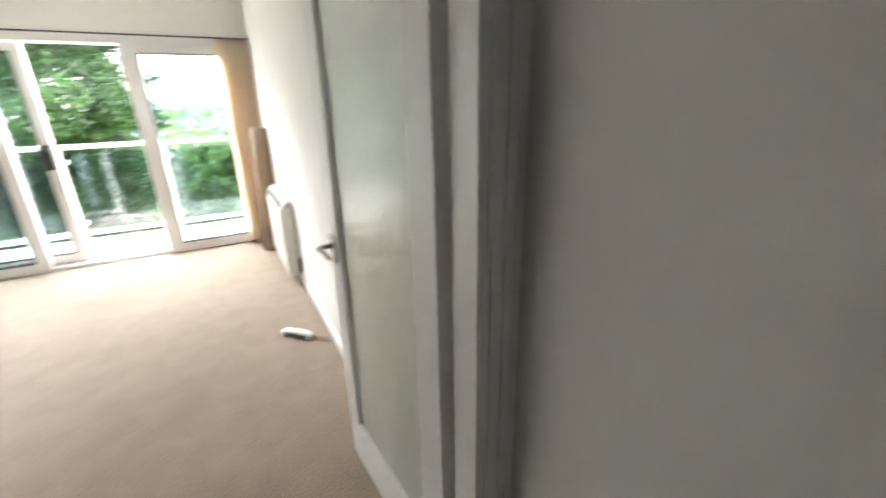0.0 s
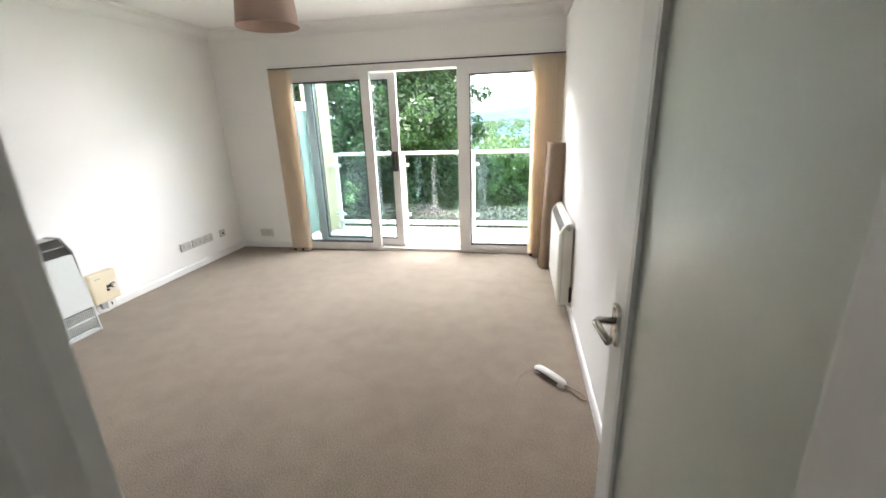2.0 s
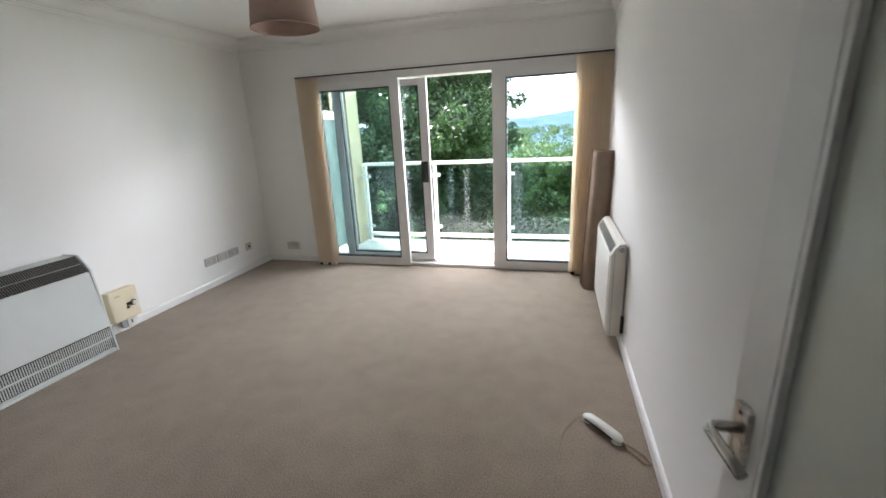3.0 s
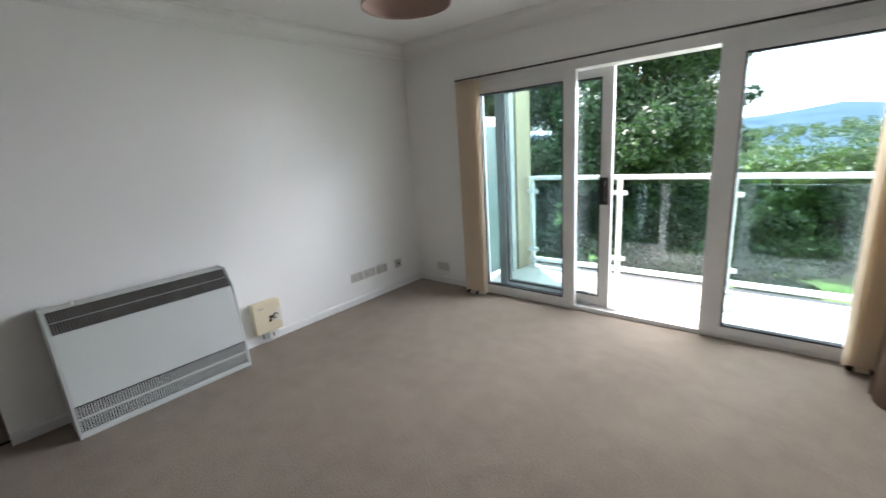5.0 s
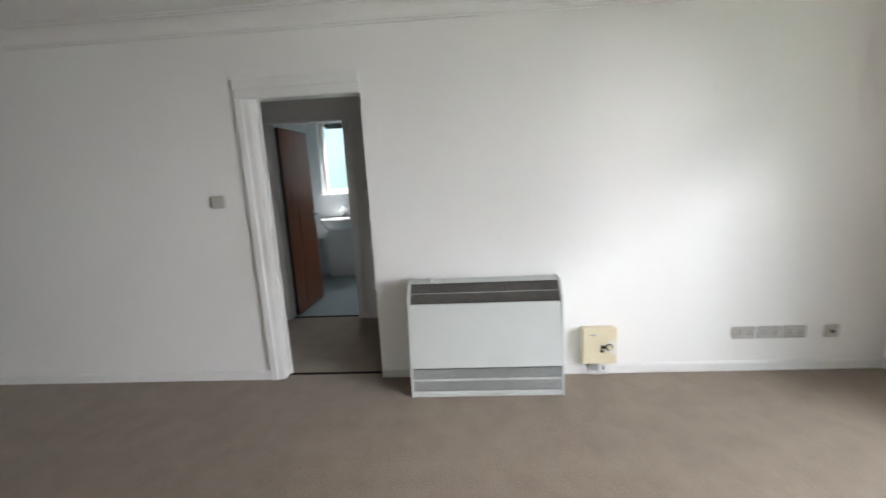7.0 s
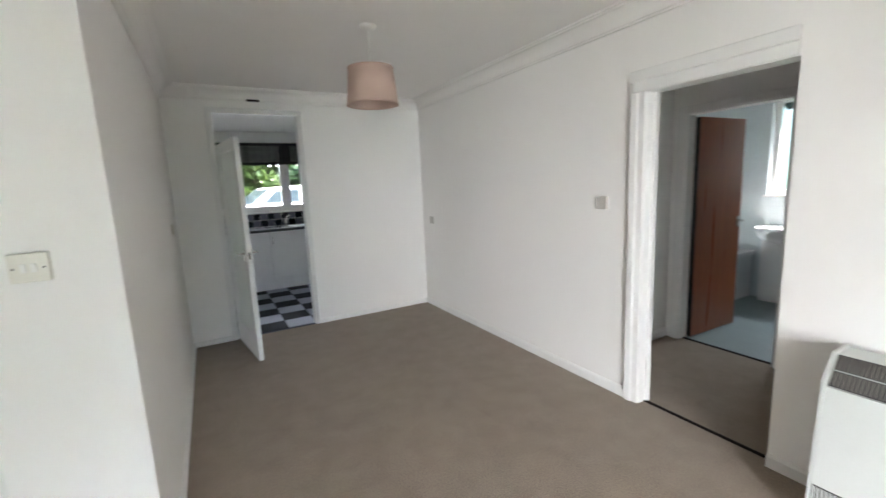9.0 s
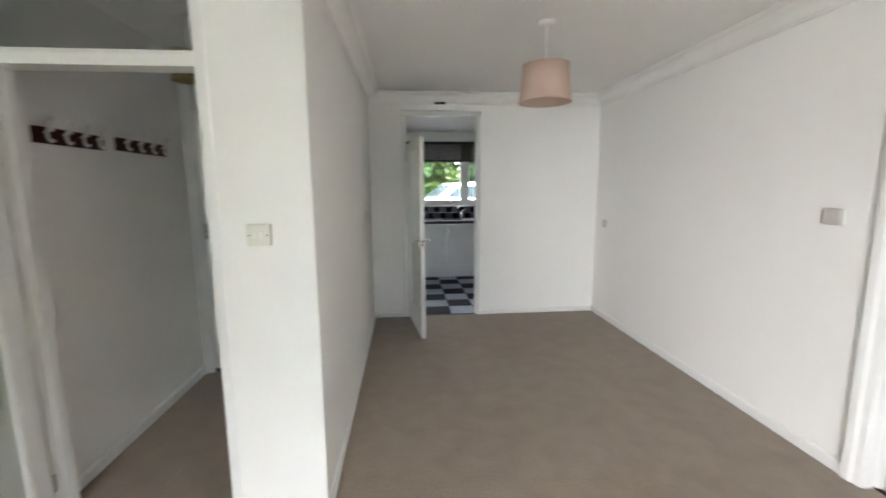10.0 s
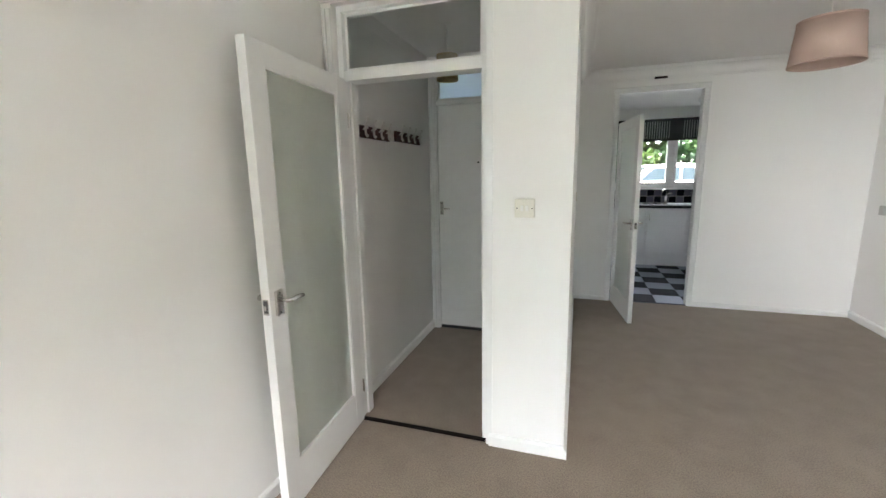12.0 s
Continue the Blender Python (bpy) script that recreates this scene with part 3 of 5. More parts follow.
def glazed_door(name, at, width, height, label, glass_mat, bead_mat):
    """A door leaf with one tall obscured pane; hinge at local x = 0, leaf along +x, thickness along y."""
    t = thing(name, at, label, "door")
    T, st, top, bot = 0.02, 0.095, 0.085, 0.20
    part("stile", box(0, st, -T, T, 0, height, 0.003), M_GLOSS, t)
    part("stile", box(width - st, width, -T, T, 0, height, 0.003), M_GLOSS, t)
    part("rail", box(st, width - st, -T + 0.001, T - 0.001, height - top, height, 0.002), M_GLOSS, t)
    part("rail", box(st, width - st, -T + 0.001, T - 0.001, 0, bot, 0.002), M_GLOSS, t)
    g = part("glass_panel", box(st, width - st, -0.004, 0.004, bot, height - top), glass_mat, t, "pale green obscured glass")
    for s in (-1, 1):
        y0, y1 = sorted((s * 0.0045, s * 0.0185))
        part("bead", boxes((st, st + 0.012, y0, y1, bot, height - top), (width - st - 0.012, width - st, y0, y1, bot, height - top), (st + 0.012, width - st - 0.012, y0, y1, bot, bot + 0.012), (st + 0.012, width - st - 0.012, y0, y1, height - top - 0.012, height - top), bev=0.002), bead_mat, t)
    for s in (-1, 1):
        lever(t, width - 0.05, 0.965, s * T, -1)
    part("lock_plate", box(width, width + 0.0025, -0.012, 0.012, 0.925, 0.99, 0.001), M_CHROME, t)
    part("lock_recess", box(width + 0.001, width + 0.0045, -0.009, 0.009, 0.933, 0.984, 0.001), M_DARK, t, "dark lock recess")
    part("latch", box(width + 0.001, width + 0.009, -0.005, 0.005, 0.945, 0.966, 0.002), M_CHROME, t)
    for z in (0.22, 1.76):
        part("hinge", cyl((-0.004, T + 0.004, z - 0.04), (-0.004, T + 0.004, z + 0.04), 0.006, seg=12), M_CHROME, t)
    return t


ang = 93.8
glazed_door("hall_door", pose(0.362, 0.545, 0.012, 0, 0, ang), 0.762, 1.975, "white painted door with tall frosted glass, standing open", M_FROST, M_GLOSS)
kf = door_frame("door_frame_kitchen", -2.03, -1.24, S - 0.122, S + 0.003, 2.29, None, "white gloss frame of the tall kitchen doorway")
moulding("architrave", kf, "z", 0, 2.295, S, 1, -1.228, -1.185)
moulding("architrave", kf, "z", 0, 2.295, S, 1, -2.042, -2.085)
moulding("architrave", kf, "x", -2.085, -1.185, S, 1, 2.302, 2.345)
ang = math.degrees(math.atan2(-1.584 + 2.38, -1.381 + 1.262))
glazed_door("kitchen_door", pose(-1.262, -2.385, 0.012, 0, 0, ang), 0.775, 1.965, "white painted door with frosted glass, open into the dining end", M_FROST, M_GLOSS)
tagged(part("door_catch", boxes((-1.68, -1.56, S, S + 0.03, 2.408, 2.428), (-1.66, -1.64, S, S + 0.018, 2.428, 2.436), bev=0.003), M_STRIP, None, ""), "small tarnished metal catch above the kitchen doorway", "catch")


def threshold(x0, x1, y0, y1, label="dark brown metal carpet threshold strip"):
    long_x = (x1 - x0) > (y1 - y0)
    if long_x:
        c, h = (y0 + y1) / 2, (y1 - y0) / 2
        bm = prism([(c - h, -0.004), (c + h, -0.004), (c + h, 0.002), (c + h * 0.5, 0.006), (c - h * 0.5, 0.006), (c - h, 0.002)], "x", x0, x1)
    else:
        c, h = (x0 + x1) / 2, (x1 - x0) / 2
        bm = prism([(c - h, -0.004), (c + h, -0.004), (c + h, 0.002), (c + h * 0.5, 0.006), (c - h * 0.5, 0.006), (c - h, 0.002)], "y", y0, y1)
    return tagged(obj_from("threshold_strip", bm, M_STRIP), label, "threshold", kind="structure")


threshold(-0.41, 0.36, 0.506, 0.542)
threshold(W - 0.08, W - 0.05, 0.66, 1.395)
threshold(-4.83, -4.795, 0.165, 0.89)

# lobby doorway: architrave at one side and along the top only
lf = thing("door_frame_lobby", (0, 0, 0), "white gloss lining and moulded architrave of the lobby doorway", "door frame", kind="structure")
part("jamb", box(W - 0.12, W + 0.003, 0.645, 0.66, 0, 2.0, 0.002), M_GLOSS, lf)
part("head", box(W - 0.12, W + 0.003, 0.645, 1.395, 2.0, 2.02, 0.002), M_GLOSS, lf)
part("door_stop", box(W - 0.10, W - 0.06, 0.66, 0.673, 0, 2.0, 0.002), M_GLOSS, lf)
prof = [(0, 0), (0, 0.014), (0.45, 0.016), (0.5, 0.026), (0.96, 0.028), (1, 0.024), (1, 0)]
part("architrave", prism([(W + d, 0.652 - u * 0.092) for u, d in prof], "z", 0, 2.0), M_GLOSS, lf)
part("architrave", prism([(W + d, 2.006 + u * 0.122) for u, d in prof], "y", 0.56, 1.395), M_GLOSS, lf)

# ---- hall ----
fd = thing("front_door", (0, -1.10, 0.03), "plain white flush front door above a dark draught gap", "door")
part("leaf", box(-0.39, 0.375, -0.02, 0.02, 0, 2.053, 0.003), M_GLOSS, fd)
part("spyhole", cyl((0.0, 0.018, 1.55), (0.0, 0.026, 1.55), 0.008, seg=14), M_STRIP, fd)
pl = part("handle_plate", box(0.335, 0.365, 0.018, 0.026, 1.08, 1.20, 0.002), M_CHROME, fd, "chrome lever plate")
for z in (1.095, 1.185):
    part("screw", cyl((0.35, 0.026, z), (0.35, 0.0285, z), 0.005, seg=10), M_DARK, pl)
part("lever", tube([(0.345, 0.024, 1.14), (0.345, 0.06, 1.14), (0.335, 0.064, 1.14), (0.265, 0.06, 1.138)], 0.007), M_CHROME, pl, "", True)
part("weather_strip", box(-0.39, 0.375, 0.0, 0.025, -0.028, 0.0), M_GASKET, fd, "black draught strip")
# Assumed landing shell, added to dim the transom and keep grass green out.
wall("wall_landing", "x", -2.7, -2.58, -1.2, 1.2, -0.1, 2.62, [], M_LANDING, "blue-grey wall added across the outside landing to dim the transom")
wall("landing_side_blocker", "y", 1.2, 1.32, -2.7, -1.22, -0.1, 2.62, [], M_LANDING, "unseen blue-grey side wall added to block light from the transom")
slab("landing_floor_blocker", -1.2, 1.32, -2.7, -1.22, -0.2, -0.03, M_PAVE, "unseen pale floor added to keep grass green off the transom", "floor")
slab("landing_roof_blocker", -1.2, 1.2, -3.0, -1.22, 2.62, 2.75, M_WHITER, "unseen white soffit added over the landing to dim the transom", "ceiling")
ff = door_frame("door_frame_front", -0.395, 0.38, -1.22, -1.065, 2.39, (2.085, 2.13), "white front door frame with an obscured transom pane")
moulding("architrave", ff, "z", 0, 2.39, -1.07, 1, 0.392, 0.45)
moulding("architrave", ff, "z", 0, 2.39, -1.07, 1, -0.407, -0.465)


def coat_rack(y0, y1, z):
    """A dark board with four double hooks on the hall's wall."""
    t = thing("coat_rack", (E, (y0 + y1) / 2, z), "dark mahogany board with four chrome double coat hooks", "coat rack", "coat racks in the hall")
    L = (y1 - y0) / 2
    part("board", box(-0.018, 0, -L, L, -0.038, 0.038, 0.004), M_RAILWOOD, t)
    for k in range(4):
        y = -L + (k + 0.5) * L / 2
        hk = part("hook", tube([(-0.018, y, 0.012), (-0.03, y, 0.02), (-0.044, y, 0.046), (-0.056, y, 0.070)], 0.0045), M_NICKEL, t, "chrome double hook", True)
        arc = [(-0.034 - 0.016 * math.sin(a / 2), y - 0.027 * math.cos(a), 0.030 * math.sin(a)) for a in (radians(50 + 26 * q) for q in range(11))]
        part("lower_hook", tube(arc, 0.0075), M_NICKEL, hk, "", True)
        bm = bmesh.new()
        bmesh.ops.create_uvsphere(bm, u_segments=12, v_segments=8, radius=0.009, matrix=Matrix.Translation((-0.057, y, 0.073)))
        part("knob", bm, M_NICKEL, hk, "", True)
    return t


coat_rack(-0.19, 0.25, 1.755)
coat_rack(-0.80, -0.30, 1.765)


def pendant(name, x, y, bottom, r0, r1, h, label, mat, seg=56):
    """A ceiling rose, cord and lampholder with an open drum shade."""
    t = thing(name, (x, y, CEIL), label, "pendant lamp", "pendant lamps")
    part("ceiling_rose", lathe([(0.0, 0.0), (0.05, 0.0), (0.05, -0.012), (0.042, -0.022), (0.015, -0.03), (0.0, -0.03)], 28), M_WHITEPL, t, "white ceiling rose", True)
    zt = bottom + h - CEIL
    part("cord", cyl((0, 0, -0.028), (0, 0, zt - 0.02), 0.0035, seg=8), M_WHITEPL, t, "white flex")
    part("lampholder", lathe([(0.0, zt + 0.0), (0.018, zt), (0.021, zt - 0.05), (0.016, zt - 0.06), (0.0, zt - 0.06)], 20), M_WHITEPL, t, "", True)
    sh = part("shade", lathe([(r0, bottom - CEIL), (r1, zt), (r1 - 0.003, zt), (r0 - 0.003, bottom - CEIL)], seg, closed=True), mat, t, "tapered fabric drum shade", True)
    for z, r in ((bottom - CEIL, r0), (zt, r1)):
        part("hem", lathe([(r + 0.0015, z - 0.001), (r + 0.0015, z + 0.008), (r - 0.005, z + 0.008), (r - 0.005, z - 0.001)], seg, closed=True), mat, sh)
    for k in range(3):
        a = 2 * math.pi * k / 3 + 0.4
        part("spoke", cyl((0.02 * math.cos(a), 0.02 * math.sin(a), zt - 0.03), ((r1 - 0.002) * math.cos(a), (r1 - 0.002) * math.sin(a), zt - 0.006), 0.0018, seg=6), M_CHROME, sh)
    return t


pendant("pendant_lamp", -1.53, 2.9, 2.08, 0.19, 0.16, 0.26, "dusky pink fabric drum pendant in the middle of the living room", M_SHADE)
pendant("pendant_lamp", -2.12, -0.36, 2.035, 0.166, 0.144, 0.222, "dusky pink fabric drum pendant over the dining end", M_SHADE)
pendant("pendant_lamp", 0.05, -0.35, 2.13, 0.075, 0.075, 0.16, "small amber patterned glass pendant in the hall", M_AMBER, 28)


# ---- heaters and fittings ----
def storage_heater():
    """Slim floor-standing fan convector: splayed front, louvred top and bottom."""
    t = thing("storage_heater", (W, 2.15, 0), "pale grey-white storage heater with dark louvres, standing against the wall", "heater")
    h, L = 0.738, 0.5
    back, fr, ft = 0.02, 0.285, 0.235

    def fx(z):
        return fr + (ft - fr) * z / h
    part("body", prism([(back, 0.02), (fr - 0.006, 0.02), (fx(h - 0.11) - 0.004, h - 0.11), (ft - 0.075, h), (back, h)], "y", -L + 0.012, L - 0.012), M_HEATER, t)
    part("front_panel", prism([(fr - 0.006, 0.20), (fr + 0.002, 0.20), (fx(h - 0.115) + 0.004, h - 0.115), (fx(h - 0.115) - 0.006, h - 0.112)], "y", -L + 0.014, L - 0.014), M_HEATER, t, "pale enamelled front panel")
    part("panel_seam", box(fx(0.245) - 0.004, fx(0.245) + 0.0035, -L + 0.014, L - 0.014, 0.244, 0.247), M_GRILLE2, t)
    for s in (-1, 1):
        y0, y1 = sorted((s * L, s * (L - 0.012)))
        part("end_cheek", prism([(back, 0.0), (fr + 0.012, 0.0), (fx(h - 0.1) + 0.01, h - 0.1), (ft - 0.07, h + 0.008), (back, h + 0.008)], "y", y0, y1), M_HEATER, t)
    part("plinth", box(0.03, fr + 0.008, -L + 0.012, L - 0.012, 0.0, 0.022, 0.003), M_HEATER, t)
    top = part("upper_grille", prism([(fx(h - 0.11), h - 0.108), (fx(h - 0.11) + 0.001, h - 0.11), (ft - 0.073, h + 0.002), (ft - 0.079, h + 0.002)], "y", -L + 0.02, L - 0.02), M_GRILLE, t, "dark brown louvred outlet")
    low = part("lower_grille", box(fr - 0.008, fr - 0.004, -L + 0.016, L - 0.016, 0.035, 0.195), M_GRILLE, t, "grey louvred inlet")
    a, b = Vector((fx(h - 0.11), 0, h - 0.11)), Vector((ft - 0.076, 0, h))
    ups, los = bmesh.new(), bmesh.new()
    k = 72
    for i in range(k):
        y = -L + 0.022 + (2 * L - 0.044) * i / (k - 1)
        for u0, u1 in ((0.03, 0.46), (0.54, 0.97)):
            p, q = a.lerp(b, u0), a.lerp(b, u1)
            cyl((p.x + 0.002, y, p.z + 0.002), (q.x + 0.002, y, q.z + 0.002), 0.0024, seg=4, bm=ups)
        for z0, z1 in ((0.04, 0.108), (0.122, 0.19)):
            box(fr - 0.005, fr, y - 0.003, y + 0.003, z0, z1, bm=los)
    part("louvre_mesh", ups, M_GRILLE3, top)
    part("louvre_mesh", los, M_HEATER, low)
    mid = a.lerp(b, 0.5)
    part("divider", cyl((mid.x + 0.003, -L + 0.015, mid.z + 0.003), (mid.x + 0.003, L - 0.015, mid.z + 0.003), 0.003, seg=8), M_GRILLE2, top)
    part("divider", box(fr - 0.006, fr + 0.003, -L + 0.015, L - 0.015, 0.109, 0.121, 0.002), M_HEATER, low)
    part("control_knob", cyl((0.09, -L + 0.15, h), (0.09, -L + 0.15, h + 0.022), 0.012, seg=16), M_WHITEPL, t)
    return t


storage_heater()


def panel_heater():
    """Cream convector on the east wall: body, rolled top with a louvre, controls at one end."""
    t = thing("panel_heater", (E, 3.775, 0), "cream enamelled electric panel heater fixed to the wall", "heater")
    z0, z1, d, L = 0.07, 0.72, 0.105, 0.43
    prof = [(-0.012, z0), (-d + 0.01, z0), (-d, z0 + 0.012), (-d, z1 - 0.075), (-d + 0.02, z1 - 0.035), (-d + 0.05, z1), (-0.022, z1 + 0.004), (-0.012, z1 - 0.01)]
    part("body", prism(prof, "y", -L, L), M_BEIGEPL, t, "cream enamelled casing")
    part("front_panel", box(-d - 0.006, -d + 0.002, -L + 0.03, L - 0.02, z0 + 0.02, z1 - 0.085, 0.004), M_WHITEPL, t)
    gr = part("louvre", prism([(-d + 0.003, z1 - 0.066), (-d - 0.001, z1 - 0.064), (-d + 0.03, z1 - 0.018), (-d + 0.034, z1 - 0.02)], "y", -L + 0.05, L - 0.04), M_GRILLE, t, "dark outlet louvre")
    for i in range(24):
        y = -L + 0.055 + (2 * L - 0.1) * i / 23
        part("louvre_bar", cyl((-d, y, z1 - 0.064), (-d + 0.031, y, z1 - 0.017), 0.0022, seg=4), M_BEIGEPL, gr)
    part("end_cap", prism([(u * 1.0, z) for u, z in prof], "y", -L - 0.012, -L), M_BEIGEPL, t)
    part("end_cap", prism([(u * 1.0, z) for u, z in prof], "y", L, L + 0.012), M_BEIGEPL, t)
    part("end_seam", box(-0.085, -0.081, -L - 0.0135, -L - 0.011, z0 + 0.01, z1 - 0.06), M_GRILLE2, t)
    part("thermostat_knob", cyl((-0.045, -L - 0.012, z1 - 0.03), (-0.045, -L - 0.034, z1 - 0.03), 0.02, 0.017, seg=20), M_GRILLE2, t, "grey thermostat knob")
    for y in (-0.25, 0.2):
        part("wall_bracket", box(-0.014, 0, y, y + 0.05, z0 + 0.1, z1 - 0.1), M_GRILLE, t)
    part("cable_clip", box(-0.02, 0, -L - 0.03, -L - 0.006, 0.1, 0.22, 0.002), M_DARK, t, "black cable cover")
    return t


panel_heater()


def carpet_roll():
    """A length of spare carpet rolled up, stood on end and slightly squashed into the corner."""
    t = thing("carpet_roll", pose(0.345, 4.42, 0.002, 2.0, 1.5, 14), "flattened roll of brown carpet stood on end in the corner", "carpet roll")
    turns, seg, h, th = 3.4, 34, 1.25, 0.009
    n = int(turns * seg)
    cut = n - seg

    def layer(k0, k1):
        bm, rows = bmesh.new(), []
        for k in range(k0, k1 + 1):
            a = 2 * math.pi * k / seg
            r = 0.035 + 0.062 * k / n
            ca, sa = math.cos(a), math.sin(a)
            sq = (abs(ca) ** 3 + abs(sa) ** 3) ** (-1 / 3)        # folded nearly square
            rows.append([[bm.verts.new(((r + o) * ca * sq * 0.95, (r + o) * sa * sq * 0.9, z + 0.006 * math.sin(a * 2 + z * 3) * (z > 0.01))) for z in (0, h)] for o in (0, th)])
        for p, q in zip(rows, rows[1:]):
            bm.faces.new((p[0][0], p[0][1], q[0][1], q[0][0]))
            bm.faces.new((p[1][0], q[1][0], q[1][1], p[1][1]))
            bm.faces.new((p[0][1], p[1][1], q[1][1], q[0][1]))
            bm.faces.new((p[0][0], q[0][0], q[1][0], p[1][0]))
        for e in (rows[0], rows[-1]):
            bm.faces.new((e[0][0], e[1][0], e[1][1], e[0][1]))
        bmesh.ops.recalc_face_normals(bm, faces=bm.faces)
        return bm

    part("roll_core", layer(0, cut), M_ROLL, t, "", True)
    part("outer_layer", layer(cut, n), M_ROLL, t, "", True)
    return t


carpet_roll()


def meter_box():
    t = thing("heater_switch_box", (W, 2.94, 0.225), "aged cream plastic control box with a dial, wired beside the heater", "control box")
    part("back_box", box(0, 0.03, -0.11, 0.11, -0.13, 0.13, 0.004), M_CREAMPL, t)
    part("cover", box(0.03, 0.075, -0.115, 0.115, -0.125, 0.135, 0.014), M_CREAMPL, t)
    part("recess", cyl((0.074, 0.06, 0.0), (0.0775, 0.06, 0.0), 0.036, seg=24), M_BEIGEPL, t)
    part("dial", cyl((0.077, 0.06, 0.0), (0.094, 0.06, 0.0), 0.018, 0.016, seg=20), M_CREAMPL, t, "cream dial")
    part("dial_ring", cyl((0.0775, 0.06, 0.0), (0.079, 0.06, 0.0), 0.026, seg=24), M_DARK, t, "dark ring round the dial")
    part("keyhole", cyl((0.075, 0.012, -0.028), (0.079, 0.012, -0.028), 0.012, seg=18), M_DARK, t, "dark round keyhole")
    part("window", box(0.075, 0.0785, 0.005, 0.035, -0.012, 0.012, 0.001), M_DARK, t, "small dark indicator window")
    part("badge", box(0.0755, 0.077, -0.075, -0.03, 0.085, 0.093), M_GRILLE2, t, "small grey badge")
    part("port", box(0.02, 0.0765, 0.075, 0.112, -0.06, 0.05, 0.006), M_BEIGEPL, t, "paler cut-away corner")
    part("junction", box(0.004, 0.045, 0.0, 0.085, -0.2, -0.128, 0.003), M_WHITEPL, t, "white fused outlet")
    part("junction_slot", box(0.044, 0.047, 0.03, 0.04, -0.18, -0.15), M_DARK, t)
    part("junction_side", box(0.004, 0.04, -0.045, -0.005, -0.19, -0.128, 0.003), M_GRILLE2, t, "grey cable gland")
    part("loop_cable", tube([(0.03, -0.085, -0.128), (0.032, -0.088, -0.18), (0.034, -0.07, -0.212), (0.034, 0.0, -0.217), (0.032, 0.07, -0.212), (0.03, 0.12, -0.19)], 0.006), M_WHITEPL, t, "white looped cable", True)
    return t


meter_box()


def wall_plate(name, at, w, h, d, mat, label, category, extra=None):
    """A plate on a wall; at: a pose with the wall behind local +y."""
    t = thing(name, at, label, category)
    part("plate", box(-w / 2, w / 2, -d, 0, -h / 2, h / 2, min(0.004, d * 0.4)), mat, t)
    if extra:
        extra(t)
    return t


def rockers(t):
    for x in (-0.012, 0.012):
        part("rocker", box(x - 0.007, x + 0.007, -0.031, -0.022, -0.014, 0.014, 0.002), M_WHITEPL, t, "white rocker")
    for x in (-0.036, 0.036):
        part("screw", cyl((x, -0.025, 0), (x, -0.0275, 0), 0.003, seg=10), M_STRIP, t)


def sockets(t):
    for x in (-0.035, 0.035):
        for dx, dz in ((0, 0.012), (-0.011, -0.008), (0.011, -0.008)):
            part("socket_slot", box(x + dx - 0.003, x + dx + 0.003, -0.0125, -0.009, dz - 0.005, dz + 0.005), M_DARK, t)


def coax(t):
    part("aerial_socket", cyl((0, -0.012, 0), (0, -0.02, 0), 0.012, seg=18), M_GRILLE, t, "dark aerial socket")


FW, FE, FS, FN = 90, -90, 180, 0      # turns that put the plate's back to the west, east, south and north wall
wall_plate("light_switch", pose(-0.614, HD, 1.312, 0, 0, FS), 0.095, 0.09, 0.026, M_BEIGEPL, "off-white double light switch on the wall end", "switch", rockers)
wall_plate("light_switch", pose(W, 0.35, 1.335, 0, 0, FW), 0.085, 0.085, 0.025, M_PLATE, "cream thermostat switch beside the lobby doorway", "switch")
wall_plate("light_switch", pose(W, -2.16, 1.085, 0, 0, FW), 0.085, 0.085, 0.012, M_PLATE, "small cream wall switch in the dining corner", "switch")
wall_plate("light_switch", pose(PX, -1.75, 1.24, 0, 0, FE), 0.085, 0.085, 0.012, M_BEIGEPL, "small cream wall switch beside the kitchen door", "switch")
for y in (3.93, 4.095, 4.26):
    wall_plate("socket_outlet", pose(W, y, 0.277, 0, 0, FW), 0.146, 0.086, 0.012, M_PLATE, "off-white double socket outlet low on the wall", "socket", sockets)
wall_plate("aerial_outlet", pose(W, 4.503, 0.275, 0, 0, FW), 0.085, 0.085, 0.012, M_PLATE, "small aerial socket plate low on the wall", "socket", coax)


def vent_extra(t):
    for k in range(5):
        part("slat", box(-0.075, 0.075, -0.016, -0.010, -0.035 + k * 0.0165, -0.028 + k * 0.0165), M_PLATE, t)


wall_plate("air_vent", pose(-3.11, N, 0.19, 0, 0, FN), 0.175, 0.10, 0.012, M_BEIGEPL, "off-white louvred air vent low on the wall", "vent", vent_extra)


